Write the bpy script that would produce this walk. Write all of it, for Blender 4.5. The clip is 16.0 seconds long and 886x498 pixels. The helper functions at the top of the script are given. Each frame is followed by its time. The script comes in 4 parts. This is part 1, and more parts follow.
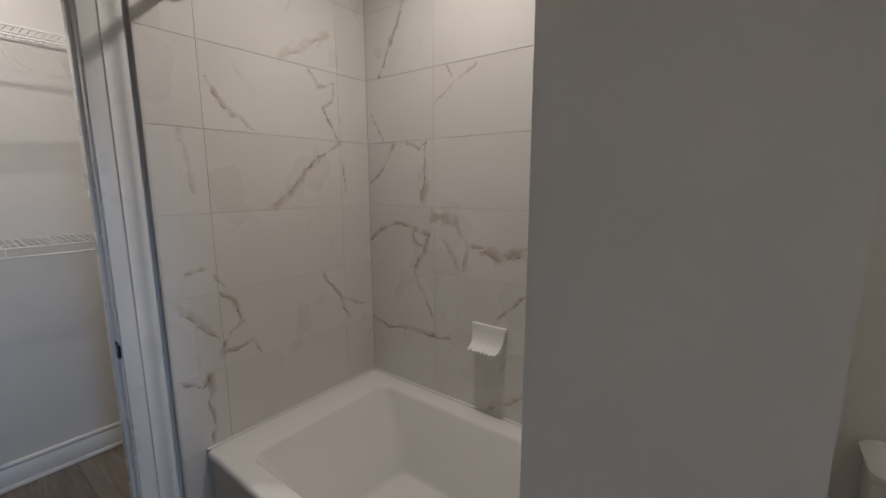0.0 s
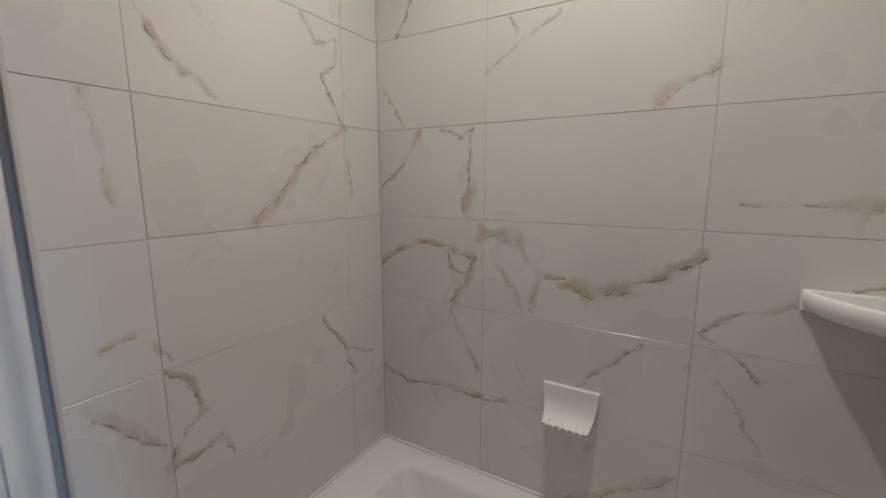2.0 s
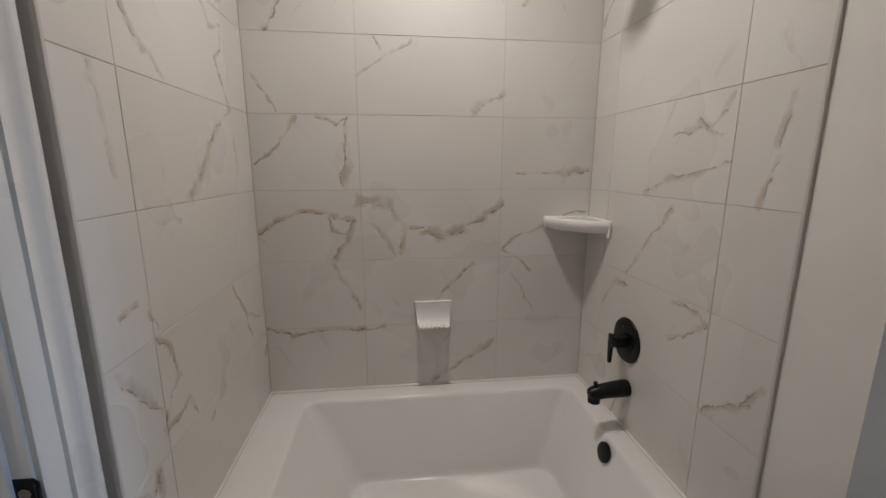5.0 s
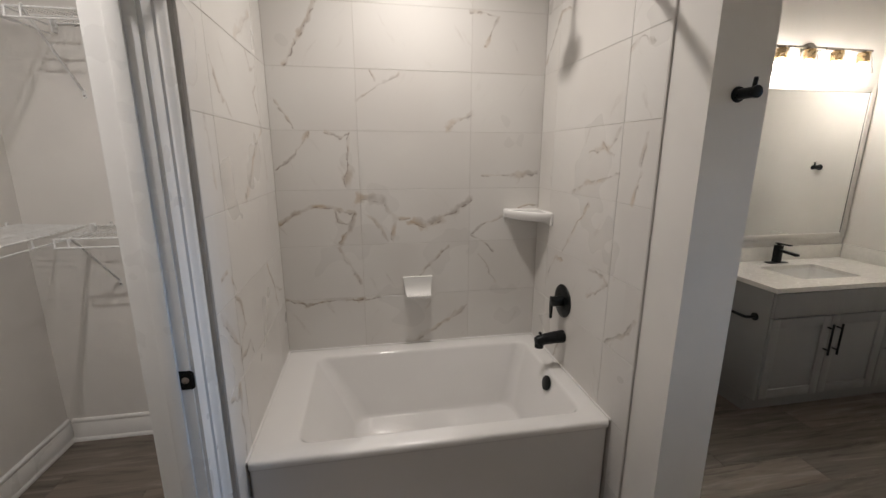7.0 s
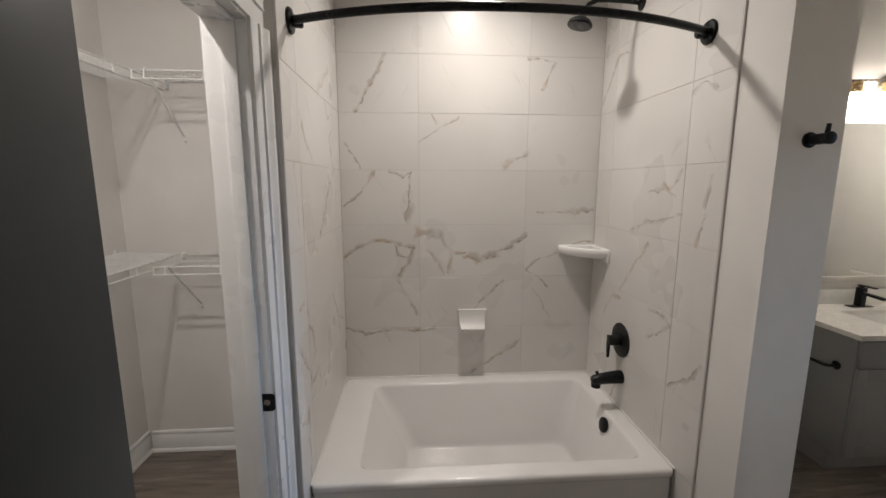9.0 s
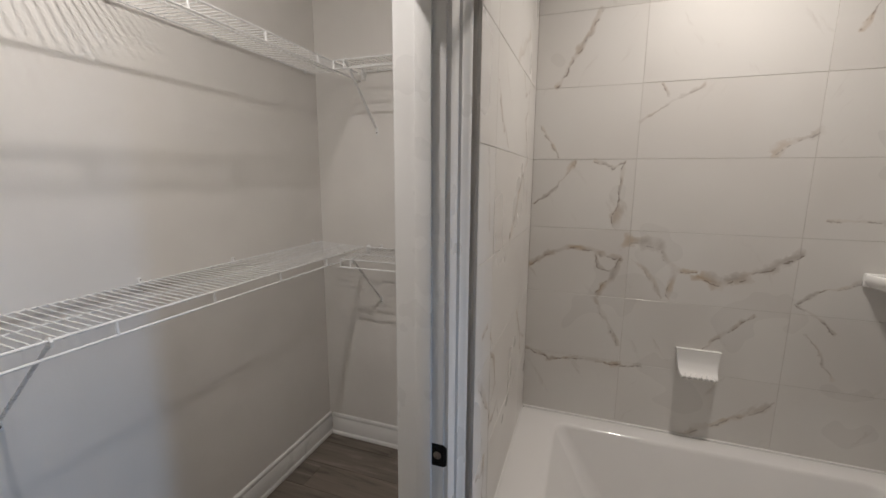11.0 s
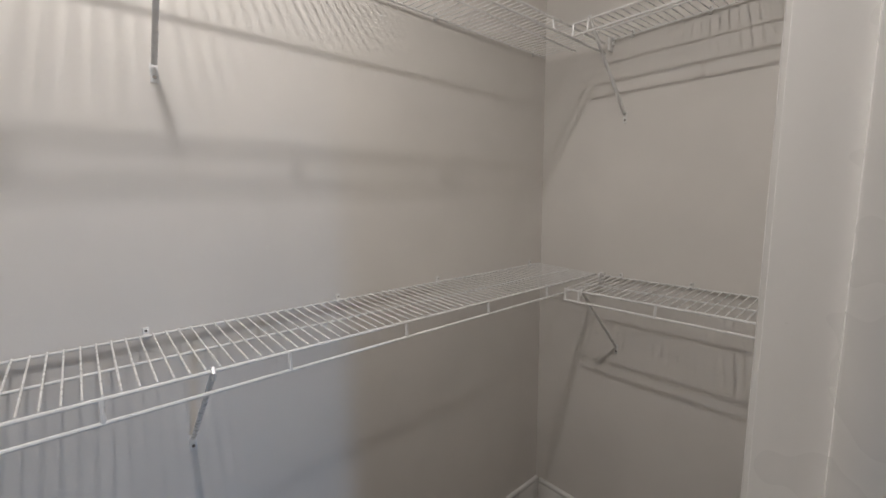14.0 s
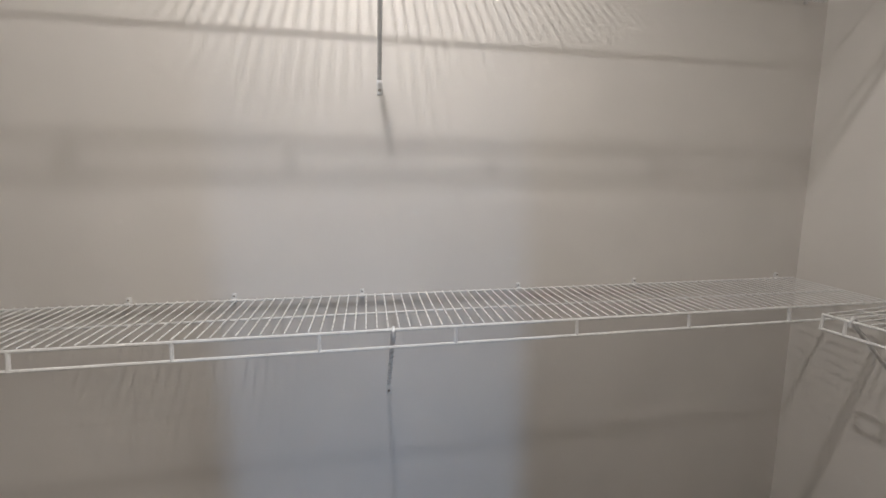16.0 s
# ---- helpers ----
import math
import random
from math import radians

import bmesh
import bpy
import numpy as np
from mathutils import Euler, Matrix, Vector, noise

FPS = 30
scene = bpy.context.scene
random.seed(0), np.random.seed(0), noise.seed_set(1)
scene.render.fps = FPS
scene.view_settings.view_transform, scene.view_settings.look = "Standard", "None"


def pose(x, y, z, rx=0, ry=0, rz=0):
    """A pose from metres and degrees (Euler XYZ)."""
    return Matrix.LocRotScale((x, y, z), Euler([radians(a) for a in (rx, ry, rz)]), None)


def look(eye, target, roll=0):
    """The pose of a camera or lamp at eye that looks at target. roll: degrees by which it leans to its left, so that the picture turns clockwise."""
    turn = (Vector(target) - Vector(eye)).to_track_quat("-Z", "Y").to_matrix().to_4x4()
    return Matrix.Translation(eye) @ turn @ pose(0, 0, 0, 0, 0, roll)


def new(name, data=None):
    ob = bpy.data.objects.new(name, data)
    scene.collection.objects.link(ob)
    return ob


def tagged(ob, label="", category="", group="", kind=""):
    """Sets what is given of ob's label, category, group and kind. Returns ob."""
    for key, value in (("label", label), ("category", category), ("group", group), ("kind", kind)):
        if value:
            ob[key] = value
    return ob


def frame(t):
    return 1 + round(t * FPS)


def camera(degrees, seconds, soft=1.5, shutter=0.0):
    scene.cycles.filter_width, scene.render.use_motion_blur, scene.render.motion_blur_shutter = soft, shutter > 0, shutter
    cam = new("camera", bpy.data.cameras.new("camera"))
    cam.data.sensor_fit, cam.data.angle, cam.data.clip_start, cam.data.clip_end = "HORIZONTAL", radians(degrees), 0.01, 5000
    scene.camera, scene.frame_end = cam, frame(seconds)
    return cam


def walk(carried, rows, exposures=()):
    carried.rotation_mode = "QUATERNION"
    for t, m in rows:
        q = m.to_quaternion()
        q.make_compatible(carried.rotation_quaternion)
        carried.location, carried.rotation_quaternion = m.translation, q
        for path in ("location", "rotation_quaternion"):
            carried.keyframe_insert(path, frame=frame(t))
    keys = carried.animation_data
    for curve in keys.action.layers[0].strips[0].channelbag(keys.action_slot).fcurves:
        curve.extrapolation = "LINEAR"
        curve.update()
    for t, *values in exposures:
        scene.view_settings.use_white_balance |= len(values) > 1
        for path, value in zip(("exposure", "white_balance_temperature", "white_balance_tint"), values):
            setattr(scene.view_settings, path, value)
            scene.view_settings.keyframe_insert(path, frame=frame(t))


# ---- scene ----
cam = camera(94.5, 16.0)
PATH = [
    (0, (0.0, 0.01, 1.516), (-1.197, 1.579, 1.191), -0.1),
    (0.5, (-0.189, 0.039, 1.533), (-1.37, 1.618, 1.199), 0.2),
    (1, (-0.35, 0.186, 1.5), (-1.576, 1.734, 1.187), -0.0),
    (1.5, (-0.476, 0.266, 1.503), (-1.665, 1.846, 1.207), -0.1),
    (2, (-0.616, 0.27, 1.524), (-1.619, 1.97, 1.199), 0.0),
    (2.5, (-0.744, 0.238, 1.524), (-1.48, 2.07, 1.2), -0.0),
    (3, (-0.82, 0.165, 1.513), (-1.285, 2.083, 1.19), 0.0),
    (3.5, (-0.876, 0.06, 1.515), (-1.131, 2.014, 1.174), 0.2),
    (4, (-0.931, -0.067, 1.514), (-0.995, 1.898, 1.152), 0.1),
    (4.5, (-0.986, -0.164, 1.501), (-0.886, 1.798, 1.125), -0.2),
    (5, (-1.038, -0.289, 1.5), (-0.807, 1.658, 1.103), 0.1),
    (5.2, (-1.061, -0.344, 1.501), (-0.78, 1.593, 1.089), 0.2),
    (7.3, (-1.134, -0.826, 1.597), (-0.788, 1.096, 1.147), 0.1),
    (7.5, (-1.136, -0.85, 1.604), (-0.797, 1.077, 1.18), 0.1),
    (8, (-1.141, -0.89, 1.632), (-0.817, 1.049, 1.267), -0.0),
    (8.5, (-1.17, -0.885, 1.639), (-0.883, 1.067, 1.307), -0.1),
    (9, (-1.2, -0.834, 1.631), (-1.068, 1.137, 1.316), 0.1),
    (9.2, (-1.214, -0.806, 1.63), (-1.171, 1.162, 1.32), 0.1),
    (11.3, (-1.392, -0.399, 1.617), (-2.144, 1.424, 1.283), 0.1),
    (11.5, (-1.418, -0.361, 1.602), (-2.228, 1.439, 1.283), -0.1),
    (12, (-1.486, -0.243, 1.591), (-2.42, 1.496, 1.269), 0.0),
    (12.5, (-1.572, -0.165, 1.557), (-2.629, 1.505, 1.25), -0.1),
    (13, (-1.656, -0.112, 1.555), (-2.845, 1.474, 1.265), -0.3),
    (13.5, (-1.685, -0.09, 1.562), (-3.031, 1.363, 1.284), -0.4),
    (14, (-1.694, -0.065, 1.559), (-3.18, 1.25, 1.31), -0.4),
    (14.5, (-1.696, -0.018, 1.558), (-3.333, 1.104, 1.311), -0.3),
    (15, (-1.69, 0.02, 1.546), (-3.47, 0.905, 1.31), -0.3),
    (15.5, (-1.669, 0.041, 1.531), (-3.56, 0.648, 1.292), -0.1),
    (16, (-1.63, 0.049, 1.542), (-3.58, 0.406, 1.278), 0.1),
]
EXPOSURES = [(0, -0.08), (1, 0.1), (5.2, 0.2), (7.3, 0.48), (9.2, 0.48), (11.3, 0.3), (14.5, 0.18), (16, 0.3)]
walk(cam, [(t, look(eye, target, roll)) for t, eye, target, roll in PATH], EXPOSURES)

# ---- daylight and lamps ----
world = bpy.data.worlds.new("sky")
scene.world = world
world.use_nodes = True
wn = world.node_tree
sky = wn.nodes.new("ShaderNodeTexSky")
sky.sky_type, sky.sun_disc, sky.sun_elevation, sky.sun_rotation = "NISHITA", False, radians(30), radians(200)
wn.links.new(sky.outputs[0], wn.nodes["Background"].inputs[0])
wn.nodes["Background"].inputs[1].default_value = 0.1


def lamp(name, kind, place, watts, colour, size, target=None):
    data = bpy.data.lights.new(name, kind)
    data.energy, data.color = watts, colour
    if kind == "AREA":
        data.shape, data.size = "DISK", size
    else:
        data.shadow_soft_size = size
    ob = new(name, data)
    ob.matrix_basis = look(place, target) if target else Matrix.Translation(place)
    return ob


WARM, SOFT, DAY = (1.0, 0.925, 0.86), (1.0, 0.942, 0.905), (0.36, 0.61, 1.0)
TUB_LAMP = (-0.885, 0.95, 2.76)
CLOSET_LAMP = (-2.19, 0.05, 2.757)
lamp("tub_downlight_bulb", "AREA", TUB_LAMP, 7.6, WARM, 0.10, (TUB_LAMP[0], TUB_LAMP[1] + 0.001, 0)).data.spread = radians(150)
lamp("closet_downlight_bulb", "POINT", (CLOSET_LAMP[0], CLOSET_LAMP[1], 2.735), 2.6, SOFT, 0.025)
lamp("closet_downlight_lens", "AREA", CLOSET_LAMP, 8.2, SOFT, 0.06, (CLOSET_LAMP[0], CLOSET_LAMP[1] + 0.001, 0))
# daylight in the opening of the bathroom window
day = lamp("window_daylight", "AREA", (2.40, -0.25, 1.5), 1.05, DAY, 0.6, (-2.8, 0.06, 0.62))
day.data.shape, day.data.size, day.data.size_y, day.data.spread = "RECTANGLE", 0.34, 0.9, radians(32)



# ---- materials ----
class Mat:
    """A node material with a Principled shader, built up by short calls."""

    def __init__(self, name, colour, rough=0.5, metal=0.0, spec=0.5):
        self.m = bpy.data.materials.new(name)
        self.m.use_nodes = True
        self.t = self.m.node_tree
        self.b = self.t.nodes["Principled BSDF"]
        self.set("Base Color", (*colour, 1)), self.set("Roughness", rough), self.set("Metallic", metal), self.set("Specular IOR Level", spec)

    def set(self, key, value):
        self.b.inputs[key].default_value = value

    def node(self, kind, **values):
        n = self.t.nodes.new("ShaderNode" + kind)
        for key, value in values.items():
            if key in n.inputs:
                n.inputs[key].default_value = value
        return n

    def link(self, a, b):
        self.t.links.new(a, b)
        return self

    def position(self):
        return self.node("NewGeometry").outputs["Position"]

    def noise(self, scale, detail=3, vector=None, rough=0.5):
        n = self.node("TexNoise", Scale=scale, Detail=detail, Roughness=rough)
        self.link(vector if vector else self.position(), n.inputs["Vector"])
        return n

    def ramp(self, fac, stops):
        r = self.node("ValToRGB")
        r.color_ramp.interpolation = "EASE"
        while len(r.color_ramp.elements) < len(stops):
            r.color_ramp.elements.new(0.5)
        for e, (p, c) in zip(r.color_ramp.elements, stops):
            e.position, e.color = p, (*c, 1)
        self.link(fac, r.inputs[0])
        return r.outputs[0]

    def math(self, op, a, b=None, clamp=False):
        n = self.node("Math")
        n.operation, n.use_clamp = op, clamp
        for slot, v in ((0, a), (1, b)):
            if v is None:
                continue
            if isinstance(v, (int, float)):
                n.inputs[slot].default_value = v
            else:
                self.link(v, n.inputs[slot])
        return n.outputs[0]

    def mix(self, fac, a, b, kind="MIX"):
        n = self.node("Mix")
        n.data_type, n.blend_type = "RGBA", kind
        for slot, v in ((0, fac), (6, a), (7, b)):
            if isinstance(v, (int, float)):
                n.inputs[slot].default_value = v
            elif isinstance(v, tuple):
                n.inputs[slot].default_value = (*v, 1)
            else:
                self.link(v, n.inputs[slot])
        return n.outputs[2]

    def bump(self, height, strength, distance=0.002):
        n = self.node("Bump", Strength=strength, Distance=distance)
        self.link(height, n.inputs["Height"]).link(n.outputs[0], self.b.inputs["Normal"])

    def colour(self, out):
        self.link(out, self.b.inputs["Base Color"])

    def rough(self, out):
        self.link(out, self.b.inputs["Roughness"])


def paint(name, colour, rough, grain=130, strength=0.16, depth=0.0012, mottle=0.05):
    """Rolled wall paint: an orange-peel skin and faint cloudy unevenness."""
    m = Mat(name, colour, rough)
    c = m.ramp(m.noise(2.3, 4).outputs[0], [(0.3, tuple(v * (1 - mottle) for v in colour)), (0.7, tuple(min(1, v * (1 + mottle * 0.4)) for v in colour))])
    m.colour(c)
    m.bump(m.noise(grain, 4, rough=0.6).outputs[0], strength, depth)
    m.rough(m.ramp(m.noise(9, 2).outputs[0], [(0.3, (rough - 0.06,) * 3), (0.7, (rough + 0.06,) * 3)]))
    return m.m


def plain(name, colour, rough, metal=0.0, spec=0.5, grain=60, vary=0.08, strength=0.05):
    """A moulded or coated surface with a little unevenness in gloss, tone and skin."""
    m = Mat(name, colour, rough, metal, spec)
    n = m.noise(grain, 3)
    m.rough(m.ramp(n.outputs[0], [(0.3, (max(0.02, rough - vary),) * 3), (0.7, (min(1, rough + vary),) * 3)]))
    m.colour(m.ramp(m.noise(grain * 0.15, 3).outputs[0], [(0.3, tuple(v * 0.94 for v in colour)), (0.7, colour)]))
    m.bump(n.outputs[0], strength, 0.0006)
    return m.m


def marble(name, axis, veins):
    """Glazed marble-look porcelain. axis: the world axis that runs along the wall; veins: (width, strength, (along, z), (along, z), ...) strokes."""
    m = Mat(name, (0.72, 0.70, 0.67), 0.3)
    pos = m.position()
    sep = m.node("SeparateXYZ")
    m.link(pos, sep.inputs[0])
    u, v = sep.outputs[axis], sep.outputs["Z"]
    for scale, size, detail in ((7.0, 0.055, 3), (34.0, 0.020, 3), (120.0, 0.007, 2)):
        split = m.node("SeparateColor")
        m.link(m.noise(scale, detail, rough=0.6).outputs["Color"], split.inputs[0])
        u = m.math("ADD", u, m.math("MULTIPLY", m.math("SUBTRACT", split.outputs[0], 0.5), size))
        v = m.math("ADD", v, m.math("MULTIPLY", m.math("SUBTRACT", split.outputs[1], 0.5), size))
    soft, core = None, None
    patch = m.ramp(m.noise(15.0, 3).outputs[0], [(0.34, (0.35,) * 3), (0.58, (1,) * 3)])
    broken = m.ramp(m.noise(30.0, 3, rough=0.6).outputs[0], [(0.44, (0,) * 3), (0.56, (1,) * 3)])
    swell = m.math("MULTIPLY", m.ramp(m.noise(17.0, 3).outputs[0], [(0.32, (0.25,) * 3), (0.68, (1.0,) * 3)]), 1.5)
    for width, strength, *points in veins:
        for (a, b), (c, d) in zip(points, points[1:]):
            du, dv = c - a, d - b
            length = math.hypot(du, dv)
            du, dv = du / length, dv / length
            ru, rv = m.math("SUBTRACT", u, a), m.math("SUBTRACT", v, b)
            along = m.math("ADD", m.math("MULTIPLY", ru, du), m.math("MULTIPLY", rv, dv))
            signed = m.math("SUBTRACT", m.math("MULTIPLY", ru, dv), m.math("MULTIPLY", rv, du))
            over = m.math("MAXIMUM", m.math("MULTIPLY", along, -1.0), m.math("SUBTRACT", along, length))
            dist = m.math("MAXIMUM", m.math("ABSOLUTE", signed), over)
            s = m.math("MULTIPLY", m.math("SUBTRACT", 1.0, m.math("DIVIDE", dist, m.math("MULTIPLY", swell, width)), True), strength)
            edge = m.math("MAXIMUM", m.math("ABSOLUTE", m.math("SUBTRACT", signed, m.math("MULTIPLY", swell, width * 0.4))), over)
            k = m.math("MULTIPLY", m.math("SUBTRACT", 1.0, m.math("DIVIDE", edge, 0.0034), True), strength)
            soft = s if soft is None else m.math("MAXIMUM", soft, s)
            core = k if core is None else m.math("MAXIMUM", core, k)
    # faint general clouding and hairlines, different on every tile
    info = m.node("ObjectInfo")
    shift = m.node("VectorMath")
    shift.operation = "ADD"
    m.link(pos, shift.inputs[0])
    m.link(m.math("MULTIPLY", info.outputs["Random"], 17.0), shift.inputs[1])
    tilt = m.math("SUBTRACT", m.math("MULTIPLY", m.math("GREATER_THAN", info.outputs["Random"], 0.45), 2.0), 1.0)
    across = m.math("ADD", m.math("MULTIPLY", u, 0.84), m.math("MULTIPLY", m.math("MULTIPLY", v, 0.54), tilt))
    length = m.math("SUBTRACT", m.math("MULTIPLY", v, 0.84), m.math("MULTIPLY", m.math("MULTIPLY", u, 0.54), tilt))
    grid = m.node("CombineXYZ")
    m.link(m.math("MULTIPLY", across, 24.0), grid.inputs[0]).link(m.math("MULTIPLY", length, 4.0), grid.inputs[1]).link(m.math("MULTIPLY", info.outputs["Random"], 40.0), grid.inputs[2])
    streak = m.noise(1.0, 3, grid.outputs[0], 0.55)
    line = m.math("MULTIPLY", m.ramp(streak.outputs[0], [(0.64, (0,) * 3), (0.80, (1,) * 3)]), 0.45)
    cloud = m.ramp(m.noise(2.0, 1.5, shift.outputs[0]).outputs[0], [(0.35, (0.68, 0.655, 0.625)), (0.65, (0.72, 0.70, 0.672))])
    tint = m.ramp(m.noise(8.0, 2).outputs[0], [(0.38, (0.36, 0.315, 0.28)), (0.52, (0.40, 0.32, 0.25)), (0.64, (0.43, 0.30, 0.17))])
    c = m.mix(m.math("MULTIPLY", m.math("POWER", soft, 0.7), m.math("MULTIPLY", patch, 0.78)), cloud, tint)
    c = m.mix(line, c, (0.46, 0.415, 0.37))
    c = m.mix(m.math("MULTIPLY", core, broken), c, (0.12, 0.085, 0.06))
    m.colour(c)
    m.rough(m.ramp(m.noise(3, 2).outputs[0], [(0.3, (0.27,) * 3), (0.7, (0.33,) * 3)]))
    m.bump(m.noise(300, 2).outputs[0], 0.02, 0.0003)
    return m.m


BACK_VEINS = [
    (0.012, 0.9, (-1.59, 1.51), (-1.51, 1.58), (-1.43, 1.70)),
    (0.009, 0.6, (-1.34, 1.70), (-1.27, 1.67), (-1.23, 1.69)),
    (0.01, 0.8, (-1.23, 1.69), (-1.24, 1.57), (-1.23, 1.49)),
    (0.02, 0.8, (-1.23, 1.49), (-1.24, 1.42)),
    (0.013, 0.9, (-1.61, 1.23), (-1.53, 1.28), (-1.44, 1.31), (-1.33, 1.30), (-1.20, 1.27)),
    (0.01, 0.7, (-1.32, 1.29), (-1.30, 1.23), (-1.22, 1.21)),
    (0.014, 0.8, (-1.20, 1.27), (-1.24, 1.19), (-1.30, 1.11)),
    (0.03, 0.7, (-1.17, 1.35), (-1.06, 1.34)),
    (0.013, 0.7, (-1.05, 1.32), (-1.00, 1.24), (-1.01, 1.12)),
    (0.009, 0.4, (-1.17, 1.28), (-1.11, 1.23), (-1.04, 1.11)),
    (0.01, 0.7, (-1.00, 1.24), (-0.92, 1.23)),
] + [
    (0.028, 1, (-0.91, 1.21), (-0.83, 1.20), (-0.73, 1.23)),
    (0.02, 0.9, (-0.73, 1.24), (-0.65, 1.28), (-0.57, 1.33)),
    (0.01, 0.7, (-0.55, 1.14), (-0.49, 1.19), (-0.37, 1.24)),
    (0.011, 0.7, (-0.56, 1.13), (-0.49, 1.09), (-0.43, 1.03)),
    (0.011, 0.7, (-0.28, 1.28), (-0.22, 1.30), (-0.16, 1.30)),
    (0.009, 0.6, (-0.51, 1.47), (-0.34, 1.48)),
    (0.016, 0.7, (-0.32, 1.48), (-0.17, 1.48)),
    (0.018, 0.5, (-0.70, 1.73), (-0.58, 1.80)),
    (0.011, 1, (-1.60, 0.80), (-1.50, 0.76), (-1.36, 0.78), (-1.18, 0.78)),
    (0.01, 0.7, (-1.18, 0.77), (-1.10, 0.79)),
    (0.012, 0.6, (-1.31, 1.08), (-1.24, 0.98), (-1.19, 0.87)),
    (0.01, 0.7, (-0.86, 0.90), (-0.79, 0.99), (-0.69, 1.07)),
] + [
    (0.018, 0.6, (-0.90, 0.49), (-0.73, 0.59), (-0.58, 0.70)),
    (0.008, 0.7, (-1.10, 2.00), (-1.08, 1.95)),
    (0.009, 0.4, (-1.17, 1.86), (-1.09, 1.91), (-0.96, 1.99)),
    (0.011, 0.5, (-1.59, 1.85), (-1.50, 1.72)),
    (0.012, 0.9, (-1.53, 2.02), (-1.46, 2.11), (-1.36, 2.31)),
    (0.009, 0.6, (-0.58, 2.30), (-0.43, 2.29), (-0.49, 2.14)),
    (0.008, 0.35, (-0.51, 1.01), (-0.40, 0.85)),
]
LEFT_VEINS = [
    (0.011, 0.9, (0.71, 1.09), (0.76, 1.05), (0.79, 0.96), (0.74, 0.94), (0.70, 0.85)),
    (0.012, 0.8, (0.70, 0.85), (0.77, 0.85), (0.82, 0.88), (0.85, 0.80)),
    (0.016, 0.8, (0.56, 1.08), (0.58, 1.04), (0.69, 0.91)),
    (0.011, 0.8, (0.54, 0.78), (0.61, 0.74), (0.65, 0.78)),
    (0.012, 0.8, (0.65, 0.78), (0.63, 0.67), (0.65, 0.57), (0.63, 0.51)),
    (0.013, 0.8, (0.72, 1.89), (0.77, 1.81), (0.81, 1.76)),
    (0.01, 0.4, (0.84, 1.75), (0.89, 1.72)),
    (0.01, 0.7, (1.16, 2.00), (1.20, 1.94), (1.29, 1.96), (1.28, 1.88), (1.22, 1.84)),
    (0.01, 0.8, (1.22, 1.84), (1.25, 1.79), (1.29, 1.72)),
    (0.015, 0.7, (1.30, 1.70), (1.17, 1.60), (1.08, 1.52)),
] + [
    (0.02, 0.6, (1.08, 1.52), (0.97, 1.42)),
    (0.01, 0.5, (1.33, 1.60), (1.33, 1.47)),
    (0.012, 0.8, (1.19, 1.07), (1.28, 0.95), (1.33, 0.83)),
    (0.009, 0.6, (1.28, 0.95), (1.43, 0.88)),
    (0.009, 0.5, (0.70, 1.17), (0.72, 1.12)),
    (0.012, 0.35, (0.62, 1.69), (0.65, 1.48)),
    (0.018, 0.35, (1.02, 2.02), (1.27, 2.18)),
    (0.009, 0.5, (0.60, 1.18), (0.66, 1.20)),
]
RIGHT_VEINS = [
    (0.012, 0.6, (1.15, 1.10), (1.05, 1.21), (0.93, 1.36)),
    (0.011, 0.7, (1.30, 0.93), (1.22, 1.06), (1.14, 1.05)),
    (0.011, 0.6, (0.88, 1.08), (0.76, 1.07), (0.72, 1.04), (0.88, 0.95)),
    (0.013, 0.6, (0.73, 1.69), (0.79, 1.62), (0.95, 1.59)),
    (0.013, 0.8, (0.85, 1.63), (0.76, 1.59)),
    (0.011, 0.6, (1.07, 1.42), (0.92, 1.46), (0.72, 1.51)),
    (0.011, 0.6, (0.57, 1.66), (0.59, 1.54)),
    (0.014, 0.6, (0.58, 1.51), (0.62, 1.41)),
    (0.011, 0.6, (0.70, 0.80), (0.58, 0.89), (0.53, 0.96)),
    (0.011, 0.6, (1.47, 2.07), (1.32, 2.27), (1.22, 2.26)),
    (0.011, 0.5, (0.71, 1.97), (0.65, 1.99), (0.58, 1.96)),
    (0.011, 0.6, (0.69, 0.81), (0.55, 0.91)),
] + [
    (0.011, 0.5, (1.26, 0.31), (1.13, 0.59)),
]
MARBLE_BACK = marble("marble_tile_back", "X", BACK_VEINS)
MARBLE_LEFT = marble("marble_tile_left", "Y", LEFT_VEINS)
MARBLE_RIGHT = marble("marble_tile_right", "Y", RIGHT_VEINS)
GROUT = plain("grout", (0.58, 0.55, 0.51), 0.9, grain=200)
WALL = paint("wall_paint", (0.78, 0.755, 0.72), 0.62)
CEILING = paint("ceiling_paint", (0.82, 0.81, 0.79), 0.85, grain=70, strength=0.3)
TRIM = paint("trim_paint", (0.82, 0.81, 0.79), 0.32, grain=45, strength=0.06)
WIRE = plain("white_wire_coating", (0.86, 0.86, 0.85), 0.3)
ACRYLIC = plain("tub_acrylic", (0.86, 0.845, 0.83), 0.14, grain=9, vary=0.03, strength=0.015)
CERAMIC = plain("white_ceramic", (0.88, 0.87, 0.85), 0.1, grain=12, vary=0.03, strength=0.03)
BLACK = plain("matte_black_metal", (0.012, 0.014, 0.015), 0.34, 0.6, grain=90)
DARK_CHROME = plain("dark_nozzle_face", (0.12, 0.12, 0.12), 0.3, 0.7)
CABINET = paint("grey_cabinet_paint", (0.30, 0.30, 0.30), 0.42, grain=60, strength=0.05)
